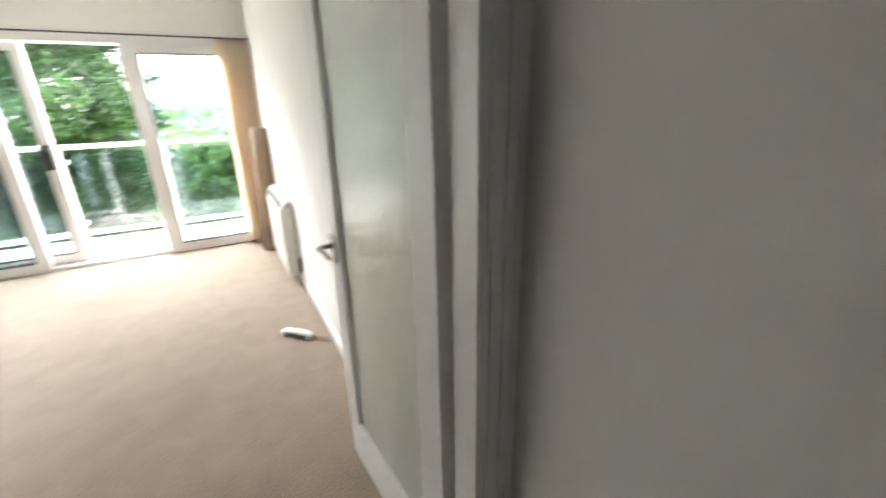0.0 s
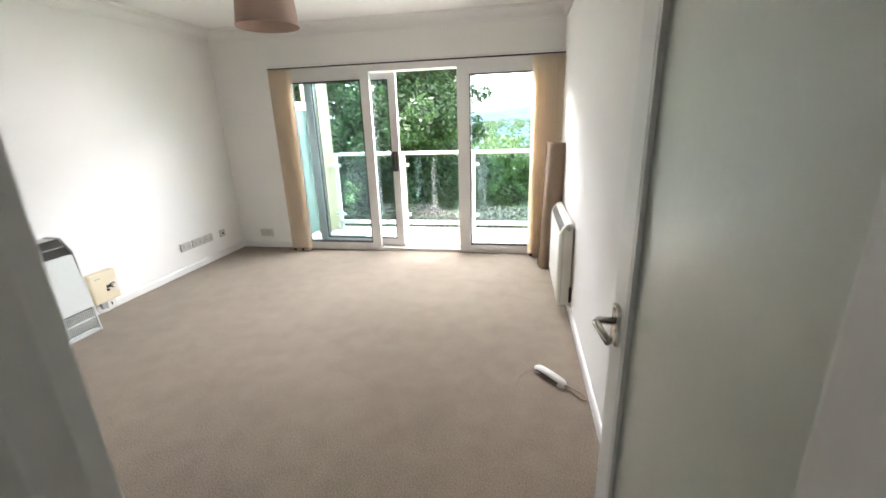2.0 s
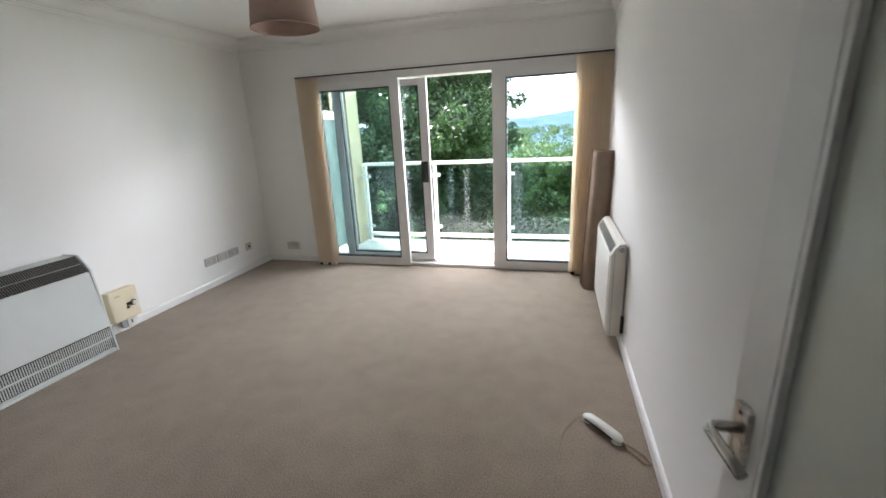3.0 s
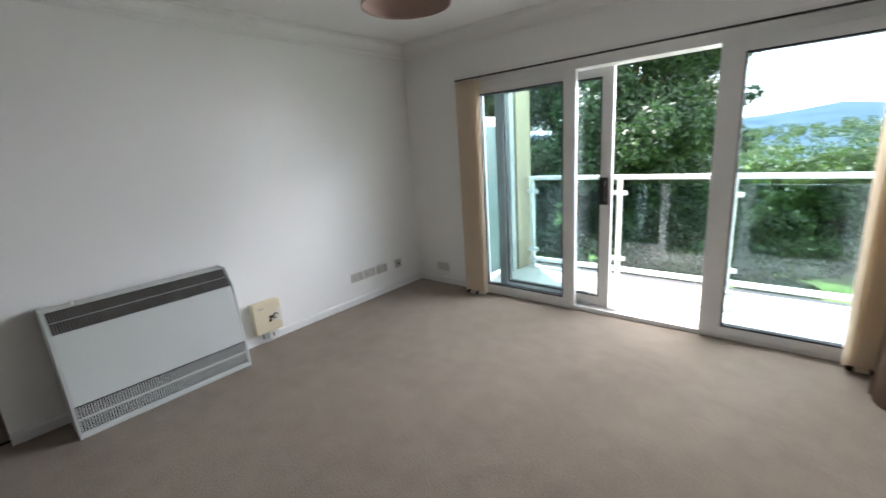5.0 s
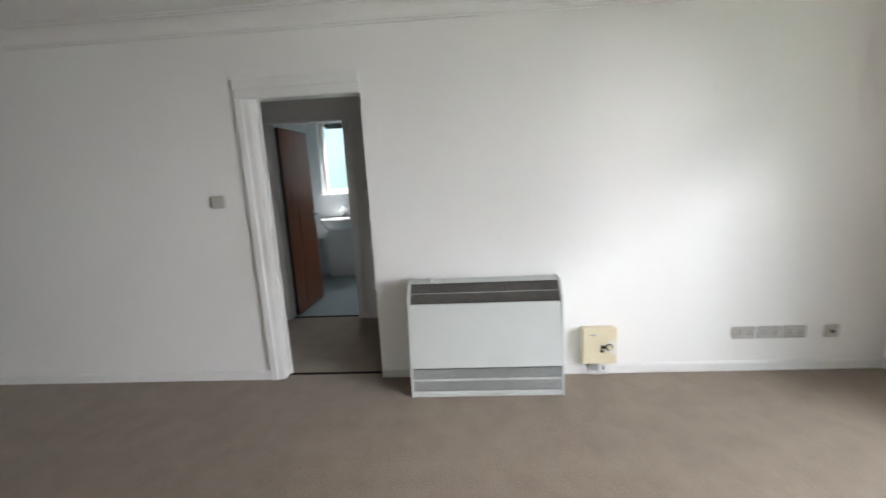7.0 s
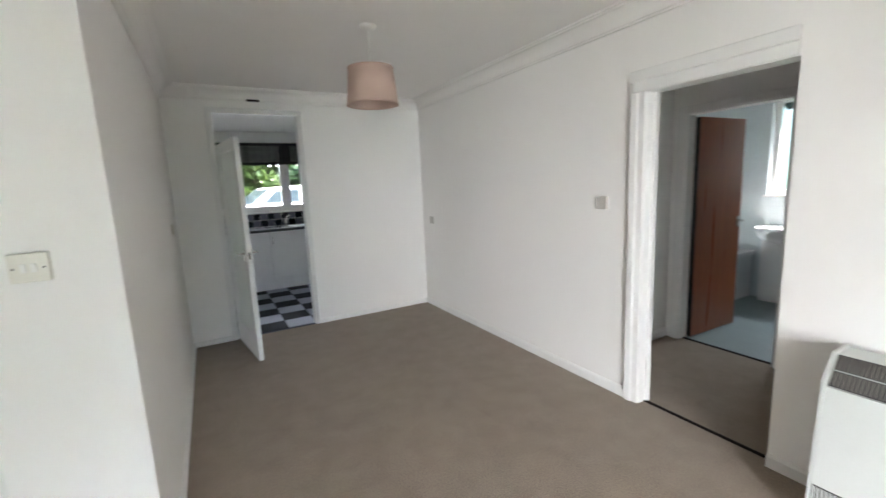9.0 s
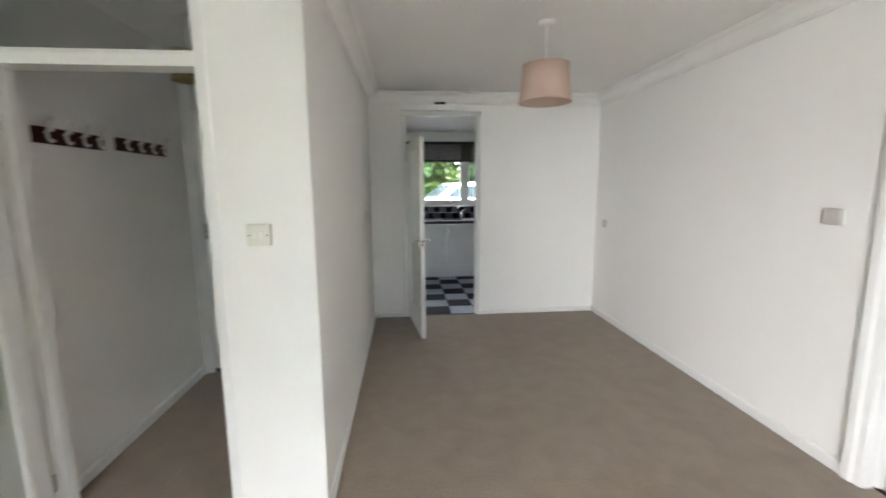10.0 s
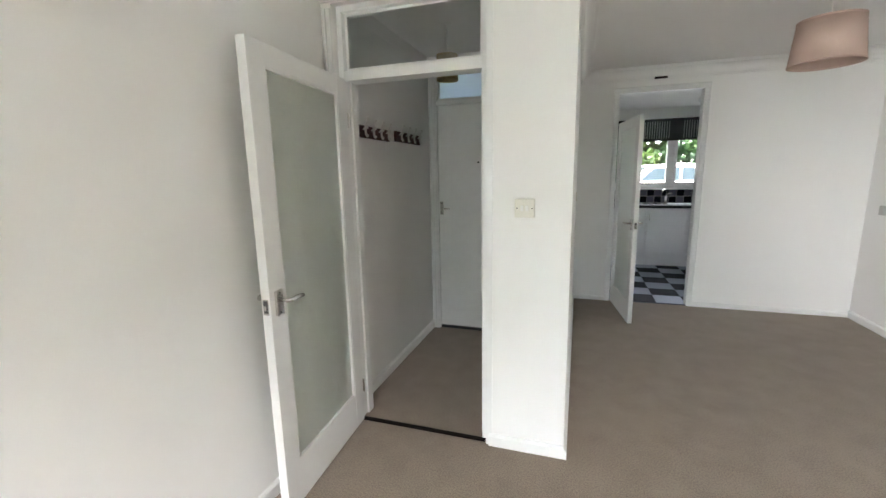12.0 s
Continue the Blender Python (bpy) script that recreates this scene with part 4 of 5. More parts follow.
def handset():
    """An entry-phone handset with its coiled flex, left lying on the carpet."""
    t = thing("telephone_handset", pose(0.245, 2.44, 0.0, 0, 0, -47) @ Matrix.Diagonal((1.16, 1.08, 1.05, 1)), "white telephone handset lying on the carpet with looped flex", "telephone")
    bm = bmesh.new()
    rings = []
    for k in range(15):
        u = k / 14
        x = -0.1 + 0.2 * u
        wide = 0.025 + 0.005 * (abs(u - 0.5) * 2) ** 2
        thick = 0.015 + 0.003 * (abs(u - 0.5) * 2) ** 2
        end = 0.45 if k in (0, 14) else (0.85 if k in (1, 13) else 1)
        lift = 0.017 + 0.012 * (1 - (2 * u - 1) ** 2)
        rings.append([bm.verts.new((x, wide * end * math.cos(a), lift + thick * end * math.sin(a))) for a in (2 * math.pi * j / 16 for j in range(16))])
    for p, q in zip(rings, rings[1:]):
        for j in range(16):
            bm.faces.new((p[j], p[(j + 1) % 16], q[(j + 1) % 16], q[j]))
    bm.faces.new(rings[0][::-1])
    bm.faces.new(rings[-1])
    bmesh.ops.recalc_face_normals(bm, faces=bm.faces)
    part("shell", bm, M_WHITEPL, t, "white plastic shell", True)
    for x in (-0.078, 0.078):
        part("cup", cyl((x, 0, 0.0), (x, 0, 0.018), 0.024, 0.022, seg=22), M_WHITEPL, t)
    part("seam", box(-0.075, 0.075, -0.0285, -0.0235, 0.019, 0.0265, 0.001), M_DARK, t, "dark grip slot")
    loop = [(0.095, 0.004, 0.016), (0.115, 0.012, 0.010), (0.15, 0.022, 0.006), (0.19, 0.024, 0.006), (0.225, 0.012, 0.007), (0.232, -0.002, 0.008), (0.215, -0.012, 0.006), (0.17, -0.006, 0.006), (0.125, 0.0, 0.009), (0.098, -0.004, 0.014)]
    part("flex", tube(loop, 0.003, 8), M_FLEX, t, "tan looped flex", True)
    return t


handset()
lw = thing("loose_wire", (0.06, 2.4, 0.004), "thin tan wire lying loose on the carpet", "wire")
part("strand", tube([(0.075, 0.12, 0), (0.03, 0.06, 0.001), (0.0, 0.0, 0), (-0.012, -0.06, 0)], 0.0016, 6), M_FLEX, lw, "", True)

ds = thing("door_stop", pose(E - 0.016, 1.65, 0.07), "small white door stop screwed to the skirting board", "door stop")
part("stem", cyl((0, 0, 0), (-0.04, 0, 0), 0.012, 0.010, seg=18), M_WHITEPL, ds)
part("cap", cyl((-0.04, 0, 0), (-0.055, 0, 0), 0.017, 0.015, seg=18), M_WHITEPL, ds)
part("mount", cyl((0.002, 0, 0), (-0.004, 0, 0), 0.02, 0.018, seg=18), M_WHITEPL, ds)

# ---- kitchen ----
KB, KC = -5.05, 2.46
wall("wall_kitchen_back", "x", KB - 0.25, KB, -3.6, PX, -0.1, CEIL + 0.1, [(-3.0, -1.2, 1.185, 2.30)], M_WALL, "white kitchen wall round the window")
wall("wall_kitchen_side", "y", -3.6, -3.48, KB, S - 0.12, -0.1, CEIL + 0.1, [], M_WALL, "white painted kitchen side wall")
slab("ceiling_kitchen", -3.48, PX, KB, S - 0.12, KC, CEIL + 0.1, M_CEIL, "white painted kitchen ceiling", "ceiling")
kfl = slab("floor_kitchen", -3.48, PX, KB, S, -0.12, -0.006, M_TILEG, "checked black and pale grey vinyl tile floor", "floor")


def kitchen_unit(x0, x1, label):
    t = thing("kitchen_cabinet", ((x0 + x1) / 2, -4.76, 0), label, "cabinet", "kitchen base cabinets")
    h = (x1 - x0) / 2
    part("carcass", box(-h, h, -0.28, 0.262, 0.15, 0.905), M_UNIT, t)
    part("plinth", box(-h, h, -0.25, 0.24, 0, 0.15), M_UNIT, t)
    d = part("door", box(-h + 0.005, h - 0.005, 0.264, 0.307, 0.155, 0.895, 0.004), M_UNIT, t)
    part("panel_frame", boxes((-h + 0.006, -h + 0.065, 0.306, 0.312, 0.16, 0.895), (h - 0.065, h - 0.006, 0.306, 0.312, 0.16, 0.895), (-h + 0.065, h - 0.065, 0.306, 0.312, 0.16, 0.22), (-h + 0.065, h - 0.065, 0.306, 0.312, 0.835, 0.895), bev=0.002), M_UNIT, d)
    part("handle", tube([(h - 0.04, 0.312, 0.72), (h - 0.04, 0.335, 0.725), (h - 0.04, 0.335, 0.815), (h - 0.04, 0.312, 0.82)], 0.005), M_CHROME, d, "", True)
    return t


for x0, x1 in ((-3.47, -2.97), (-2.97, -2.47), (-2.47, -1.87), (-1.87, -1.27)):
    kitchen_unit(x0, x1, "white panelled kitchen base cabinet under the worktop")
tagged(obj_from("worktop", boxes((-3.47, -1.2, -5.045, -4.44, 0.908, 0.95), bev=0.006), M_WORKTOP), "glossy black laminate kitchen worktop", "worktop")
sink = thing("kitchen_sink", (-2.25, -4.75, 0.95), "stainless steel sink with a chrome mixer tap", "sink")
part("rim", boxes((-0.4, 0.4, -0.2, 0.22, 0.001, 0.006), bev=0.002), M_CHROME, sink)
part("bowl", boxes((-0.3, 0.05, -0.14, 0.16, 0.006, 0.0075)), M_GRILLE2, sink)
tp = part("tap_body", cyl((0.05, -0.17, 0), (0.05, -0.17, 0.12), 0.024, 0.018), M_CHROME, sink, "chrome mixer body", True)
part("spout", tube([(0.05, -0.17, 0.1), (0.05, -0.15, 0.2), (0.08, -0.1, 0.235), (0.12, -0.02, 0.22), (0.14, 0.02, 0.19)], 0.011), M_CHROME, tp, "", True)
part("tap_lever", tube([(0.05, -0.17, 0.12), (0.03, -0.165, 0.15), (-0.03, -0.16, 0.16)], 0.008), M_CHROME, tp, "", True)
kl = thing("ceiling_light", (-2.52, -4.2, KC), "white opal dome light on the kitchen ceiling", "ceiling light")
part("base", lathe([(0.0, 0.0), (0.14, 0.0), (0.14, -0.018), (0.0, -0.018)], 32), M_WHITEPL, kl)
part("dome", lathe([(0.132, -0.018), (0.13, -0.04), (0.11, -0.068), (0.07, -0.086), (0.0, -0.092)], 32), M_CERAMIC, kl, "opal glass dome", True)
kw = thing("window_2", (0, 0, 0), "white casement kitchen window above the sink", "window", kind="structure")
part("window_frame", frame_bars(-3.0, -1.2, 1.185, 2.30, KB - 0.14, KB - 0.07, 0.05, 0.05, 0.05, 0.05), M_UPVC, kw)
part("mullion", box(-2.31, -2.25, KB - 0.14, KB - 0.07, 1.235, 2.25, 0.005), M_UPVC, kw)
for x0, x1 in ((-2.95, -2.31), (-2.25, -1.25)):
    sa = part("sash", frame_bars(x0, x1, 1.235, 2.25, KB - 0.125, KB - 0.055, 0.045, 0.045, 0.045, 0.045), M_UPVC, kw)
    pane(x0 + 0.04, x1 - 0.04, KB - 0.09, 1.275, 2.21, sa)
part("window_sill", box(-3.02, -1.18, KB - 0.08, KB + 0.03, 1.165, 1.187, 0.005), M_UPVC, kw)
kb = thing("roman_blind", (0, KB + 0.02, 0), "black and pale striped fabric blind gathered above the kitchen window", "blind")
part("headrail", box(-3.02, -1.18, -0.015, 0.05, 2.286, 2.312, 0.004), M_UPVC, kb)
bm = bmesh.new()
for k in range(121):
    x = -3.02 + 1.84 * k / 120
    for z in (1.94, 2.285):
        bm.verts.new((x, 0.03 + 0.008 * math.sin(k * 0.9), z))
bm.verts.ensure_lookup_table()
for k in range(120):
    bm.faces.new([bm.verts[i] for i in (2 * k, 2 * k + 2, 2 * k + 3, 2 * k + 1)])
part("cloth", bm, M_STRIPE, kb, "black gathered cloth", True)
for k in range(52):
    x = -3.0 + 1.82 * k / 52
    if not -2.38 < x < -2.2:
        part("stripe", box(x, x + 0.008, 0.037, 0.041, 1.98, 2.24), M_PALE, kb)

# ---- lobby and bathroom ----
BX = -6.75
wall("wall_lobby_south", "x", -0.09, 0.03, -4.75, W - 0.12, -0.1, CEIL + 0.1, [], M_WALL, "white painted lobby wall")
wall("wall_lobby_north", "x", 2.4, 2.52, -4.75, W - 0.12, -0.1, CEIL + 0.1, [], M_WALL, "white painted lobby wall")
wall("wall_bathroom_door", "y", -4.87, -4.75, -1.0, 2.52, -0.1, CEIL + 0.1, [(0.135, 0.92, -0.02, 2.03)], M_WALL, "white painted wall round the bathroom doorway")
slab("floor_lobby", -4.81, W - 0.12, 0.03, 2.4, -0.119, -0.001, M_CARPET, "beige short pile carpet in the lobby", "carpet")
slab("ceiling_lobby", -4.75, W - 0.12, 0.03, 2.4, 2.42, CEIL + 0.1, M_CEIL, "plain white lobby ceiling", "ceiling")
skirting("y", -4.75, 0.97, 2.4, 1)
skirting("x", 0.03, -4.75, W - 0.12, 1)
bf = thing("door_frame_bathroom", (0, 0, 0), "white gloss frame of the bathroom doorway", "door frame", kind="structure")
for y0, y1 in ((0.135, 0.165), (0.89, 0.92)):
    part("jamb", box(-4.873, -4.745, y0, y1, 0, 2.0, 0.003), M_GLOSS, bf)
part("head", box(-4.872, -4.746, 0.135, 0.92, 2.0, 2.03, 0.003), M_GLOSS, bf)
for y0, y1 in ((0.08, 0.15), (0.905, 0.975)):
    part("architrave", box(-4.745, -4.732, y0, y1, 0, 2.07, 0.004), M_GLOSS, bf)
part("architrave", box(-4.7449, -4.7325, 0.151, 0.904, 2.012, 2.07, 0.004), M_GLOSS, bf)
bd = thing("bathroom_door", pose(-4.86, 0.185, 0.01, 0, 0, 178), "red-brown veneered flush door standing open into the bathroom", "door")
part("leaf", box(0, 0.70, -0.018, 0.018, 0, 1.97, 0.002), M_WOOD, bd)
for s in (-1, 1):
    lever(bd, 0.65, 1.02, s * 0.018, -1)
part("edge_lipping", box(-0.003, 0.0, -0.017, 0.017, 0, 1.97), M_DARK, bd)
wall("wall_bathroom_back", "y", BX - 0.25, BX, -1.0, 1.9, -0.1, CEIL + 0.1, [(-0.06, 0.85, 1.215, 2.25)], M_WTILE, "pale tiled bathroom wall round the window")
wall("wall_bathroom_south", "x", -1.12, -1.0, BX - 0.25, -4.75, -0.1, CEIL + 0.1, [], M_WTILE, "pale tiled bathroom wall")
wall("wall_bathroom_north", "x", 1.9, 2.02, BX - 0.25, -4.87, -0.1, CEIL + 0.1, [], M_WTILE, "pale tiled bathroom wall")
slab("floor_bathroom", BX, -4.81, -1.0, 1.9, -0.12, 0.0, M_LINO, "grey-green marbled vinyl bathroom floor", "floor")
slab("ceiling_bathroom", BX, -4.87, -1.0, 1.9, 2.42, CEIL + 0.1, M_CEIL, "white bathroom ceiling", "ceiling")
bw = thing("window_3", (0, 0, 0), "white bathroom window with obscured glass", "window", kind="structure")


def frame_bars_y(y0, y1, z0, z1, x0, x1, w):
    return boxes((x0, x1, y0, y0 + w, z0, z1), (x0, x1, y1 - w, y1, z0, z1), (x0 + 0.002, x1 - 0.002, y0 + w, y1 - w, z0, z0 + w), (x0 + 0.002, x1 - 0.002, y0 + w, y1 - w, z1 - w, z1), bev=0.005)


part("window_frame", frame_bars_y(-0.06, 0.85, 1.215, 2.25, BX - 0.14, BX - 0.07, 0.06), M_UPVC, bw)
ob = part("pane", box(BX - 0.11, BX - 0.104, 0.0, 0.79, 1.275, 2.19), M_FROSTC, bw, "obscured glass")
ob.visible_shadow = False
part("window_sill", box(BX - 0.08, BX + 0.03, -0.09, 0.88, 1.195, 1.217, 0.005), M_UPVC, bw)
rb = thing("roller_blind", (BX + 0.03, 0.4, 2.19), "dark green roller blind wound up at the window head", "blind")
part("roller", cyl((0, -0.33, 0), (0, 0.4, 0), 0.026, seg=20), M_SCREEN, rb, "rolled cloth", True)
part("batten", box(-0.006, 0.006, -0.32, 0.39, -0.05, -0.026, 0.002), M_GRILLE, rb)
bs = thing("wash_basin", (BX, 0.22, 0), "white ceramic half-round basin with a chrome mixer under the window", "basin")
rings, bm = [], bmesh.new()
for rr, z in ((0.10, 0.70), (0.2, 0.72), (0.265, 0.78), (0.285, 0.85), (0.285, 0.872), (0.255, 0.875), (0.235, 0.85), (0.17, 0.78), (0.06, 0.755)):
    rings.append([bm.verts.new((max(0.004, 0.16 + rr * 1.05 * math.cos(a)), rr * math.sin(a), z)) for a in (2 * math.pi * k / 32 for k in range(32))])
for p, q in zip(rings, rings[1:]):
    for k in range(32):
        bm.faces.new((p[k], p[(k + 1) % 32], q[(k + 1) % 32], q[k]))
bm.faces.new(rings[0][::-1])
bm.faces.new(rings[-1])
bmesh.ops.recalc_face_normals(bm, faces=bm.faces)
part("bowl", bm, M_CERAMIC, bs, "", True)
part("tap_ledge", box(0.002, 0.11, -0.2, 0.2, 0.80, 0.876, 0.012), M_CERAMIC, bs)
part("pipe_panel", box(0.002, 0.15, -0.24, 0.24, 0.0, 0.72, 0.004), M_UNIT, bs, "white boxed-in pipe panel")
tb = part("tap", tube([(0.06, 0.02, 0.874), (0.06, 0.02, 0.96), (0.075, 0.02, 0.985), (0.14, 0.02, 0.98), (0.16, 0.02, 0.955)], 0.015), M_CHROME, bs, "chrome mixer tap", True)
part("tap_head", tube([(0.06, 0.02, 0.985), (0.055, 0.02, 1.02), (0.1, 0.02, 1.045)], 0.009), M_CHROME, tb, "", True)
bt = thing("bathtub", (-5.9, -0.55, 0), "white bathtub with a white side panel", "bathtub")
part("side_panel", box(-0.84, 0.84, 0.37, 0.39, 0, 0.50, 0.004), M_CERAMIC, bt)
bm = boxes((-0.85, 0.85, -0.44, 0.41, 0.5, 0.56), bev=0.015)
part("rim", bm, M_CERAMIC, bt)
part("well", box(-0.7, 0.7, -0.34, 0.3, 0.5605, 0.562, 0.0), M_WTILE, bt)
wall_plate("light_switch", pose(-4.75, 1.1, 1.37, 0, 0, FW), 0.085, 0.085, 0.012, M_BEIGEPL, "cream light switch beside the bathroom doorway", "switch")
wall_plate("socket_outlet", pose(-4.75, 1.13, 0.25, 0, 0, FW), 0.146, 0.086, 0.012, M_BEIGEPL, "beige double socket outlet low in the lobby", "socket", sockets)

# ---- balcony ----
BY = 5.98
# Edge beam coloured near-black to paint the shadow band under the bottom rail.
slab("balcony_edge_shade", -2.95, 1.3, 6.045, 6.20, -0.3, -0.05, M_ASPH, "concrete edge beam darkened as the shadow below the balustrade", "balcony")
slab("balcony_floor", -2.95, 1.3, 5.03, 6.045, -0.2, -0.03, M_PAVE, "pale sunlit balcony floor slab", "balcony")
slab("balcony_above", -3.2, 1.5, 5.10, 6.02, 2.62, 2.8, M_WHITER, "white soffit of the balcony above", "balcony")
bal = thing("balustrade", (0, BY, -0.03), "white balcony balustrade with clear tinted glass panels", "balustrade")
part("handrail", box(-2.62, 1.3, -0.03, 0.03, 1.07, 1.115, 0.01), M_RAIL, bal)
part("bottom_rail", box(-2.62, 1.3, -0.022, 0.022, 0.075, 0.125, 0.006), M_RAIL, bal)
posts = (-2.58, -1.57, -0.58, 0.41, 1.26)
for x in posts:
    po = part("post", box(x - 0.022, x + 0.022, -0.022, 0.022, 0.0, 1.07, 0.004), M_RAIL, bal)
    part("base_plate", box(x - 0.05, x + 0.05, -0.05, 0.05, 0.0, 0.012, 0.003), M_RAIL, po)
    for s in (-1, 1):
        for z in (0.22, 0.93):
            part("clamp", box(x + s * 0.022 if s > 0 else x - 0.075, x + 0.075 if s > 0 else x - 0.022, -0.014, 0.014, z - 0.022, z + 0.022, 0.006), M_RAIL, po)
for a, b in zip(posts, posts[1:]):
    pane(a + 0.05, b - 0.05, 0, 0.13, 1.02, bal, M_TINT, 0.01)
sc = thing("balcony_screen", (-2.80, 0, -0.03), "pale teal privacy screen between balconies in a white frame", "screen")
part("screen_panel", box(-0.012, 0.012, 5.14, 5.66, 0.05, 1.70), M_SCREEN, sc)
part("top_rail", box(-0.03, 0.03, 5.10, 5.66, 1.70, 1.80, 0.005), M_RAIL, sc)
part("end_post", box(-0.02, 0.12, 5.66, 5.75, 0, 2.65, 0.005), M_POSTGREY, sc)
tagged(obj_from("balcony_column", boxes((-2.90, -2.66, 5.77, 6.10, -0.1, 2.65), bev=0.01), M_RENDER), "cream rendered column at the balcony end", "column", kind="structure")
wall("wall_outer_west", "y", -3.2, -3.08, 5.10, 6.1, -3, -0.1, [], M_WHITER, "white rendered outer wall below the balcony")


# ---- ground and distance ----
def ground_z(x, y):
    """The site falls away from the car park to the valley, then rises to far hills."""
    if y < -8:
        z = 0.15
    elif y < 6.5:
        u = (y + 8) / 14.5
        z = 0.15 - 3.4 * u * u * (3 - 2 * u) - 0.9 * math.sin(math.pi * u)
    else:
        z = -3.25 - 0.11 * min(y - 6.5, 120)
    r = math.hypot(x, y)
    if y > 60 and r > 200:
        u = min(1, (r - 200) / 1400)
        ridge = 22 + 9 * math.sin(x * 0.0042 + 0.6) + 6 * math.sin(x * 0.011 + 2.0) + 2 * math.sin(x * 0.03) + 16 * math.exp(-((x - 95) / 80) ** 2)
        z += u * u * (3 - 2 * u) * (ridge + 16)
    return z + (0.25 * noise.noise(Vector((x * 0.07, y * 0.07, 0))) if y > 8 else 0)


gm = bpy.data.meshes.new("ground")
gr_r = [0, 4, 8, 11, 14, 18, 24, 32, 44, 60, 85, 120, 180, 260, 380, 520, 700, 900, 1150, 1400, 1700, 2300, 3200]
SEG = 120
verts, faces = [(0, 0, ground_z(0, 0) - 0.5)], []
for r in gr_r[1:]:
    for k in range(SEG):
        a = 2 * math.pi * k / SEG
        x, y = r * math.cos(a), r * math.sin(a)
        verts.append((x, y, ground_z(x, y)))
for k in range(SEG):
    faces.append((0, 1 + k, 1 + (k + 1) % SEG))
for i in range(len(gr_r) - 2):
    for k in range(SEG):
        p, q = 1 + i * SEG, 1 + (i + 1) * SEG
        faces.append((p + k, q + k, q + (k + 1) % SEG, p + (k + 1) % SEG))
gm.from_pydata(verts, [], faces)
gm.materials.append(M_GRASS)
gm.materials.append(M_FAR_HAZE)
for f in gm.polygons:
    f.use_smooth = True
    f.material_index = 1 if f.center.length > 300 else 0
tagged(new("ground", gm), "green sloping meadow falling to a wooded valley and haze-blue hills", "ground", kind="structure")
# Near end added unseen beside the house to cut green bounce in the kitchen.
slab("road", -14, 12, -20, -6.3, -0.9, 0.17, M_ASPH, "grey asphalt car park", "car park")


def leaves(count, blobs, size, rng):
    """Leaf blades scattered through the shells of many clumps: numbers for from_pydata."""
    b = np.array(blobs)
    vol = b[:, 3] ** 2
    pick = rng.choice(len(b), count, p=vol / vol.sum())
    d = rng.normal(size=(count, 3))
    d /= np.linalg.norm(d, axis=1)[:, None]
    rad = b[pick, 3] * (0.62 + 0.45 * rng.random(count))
    c = b[pick, :3] + d * rad[:, None] * np.array([1, 1, 0.8])
    u = rng.normal(size=(count, 3))
    u /= np.linalg.norm(u, axis=1)[:, None]
    nrm = d + rng.normal(size=(count, 3)) * 0.6 + np.array([0, 0, 0.4])
    v = np.cross(nrm, u)
    v /= np.linalg.norm(v, axis=1)[:, None]
    s = size * (0.6 + 0.8 * rng.random(count))[:, None]
    quad = np.stack([c - u * s, c + v * s * 0.5, c + u * s, c - v * s * 0.5], 1).reshape(-1, 3)
    return quad


def tree(name, x, y, height, spread, count, size, mat, label, seed, trunk=True, low=0.25, group=""):
    rng = np.random.default_rng(seed)
    z0 = ground_z(x, y) - 0.1
    t = thing(name, (x, y, z0), label, "tree" if trunk else "shrub", group)
    blobs = []
    limbs = bmesh.new()
    k = 26 if trunk else 12
    for i in range(k):
        a = rng.random() * 2 * math.pi
        h = low + (1 - low) * (i + rng.random()) / k
        w = spread * (1.05 - 0.75 * abs((h - low) / (1 - low) - 0.4) ** 1.3) * (0.35 + 0.5 * rng.random())
        r = spread * (0.26 + 0.16 * rng.random())
        p = (math.cos(a) * w * 0.8, math.sin(a) * w * 0.8, h * height - r * 0.4)
        blobs.append((*p, r))
        for _ in range(5):
            q = rng.normal(size=3) * r * 0.75
            blobs.append((p[0] + q[0], p[1] + q[1], p[2] + q[2] * 0.7, r * (0.3 + 0.3 * rng.random())))
        if trunk:
            base = (0, 0, height * max(0.12, h * 0.62))
            m = (p[0] * 0.45, p[1] * 0.45, (base[2] + p[2]) / 2 - 0.1 * height * 0.2)
            cyl(base, m, 0.035 * height * 0.3, 0.02 * height * 0.3, 7, limbs)
            cyl(m, p, 0.02 * height * 0.3, 0.006 * height * 0.3, 6, limbs)
    if trunk:
        tr = part("trunk", cyl((0, 0, 0), (0, 0, height * 0.45), height * 0.032, height * 0.02, 14, limbs), M_BARK, t, "", True)
        cyl_top = bmesh.new()
        cyl((0, 0, height * 0.44), (0.02 * height, 0, height * 0.9), height * 0.02, height * 0.004, 10, cyl_top)
        part("leader", cyl_top, M_BARK, tr, "", True)
    q = leaves(count, blobs, size, rng)
    me = bpy.data.meshes.new("crown")
    me.from_pydata([tuple(v) for v in q], [], [(4 * i, 4 * i + 1, 4 * i + 2, 4 * i + 3) for i in range(count)])
    me.materials.append(mat)
    new("crown", me).parent = t
    return t


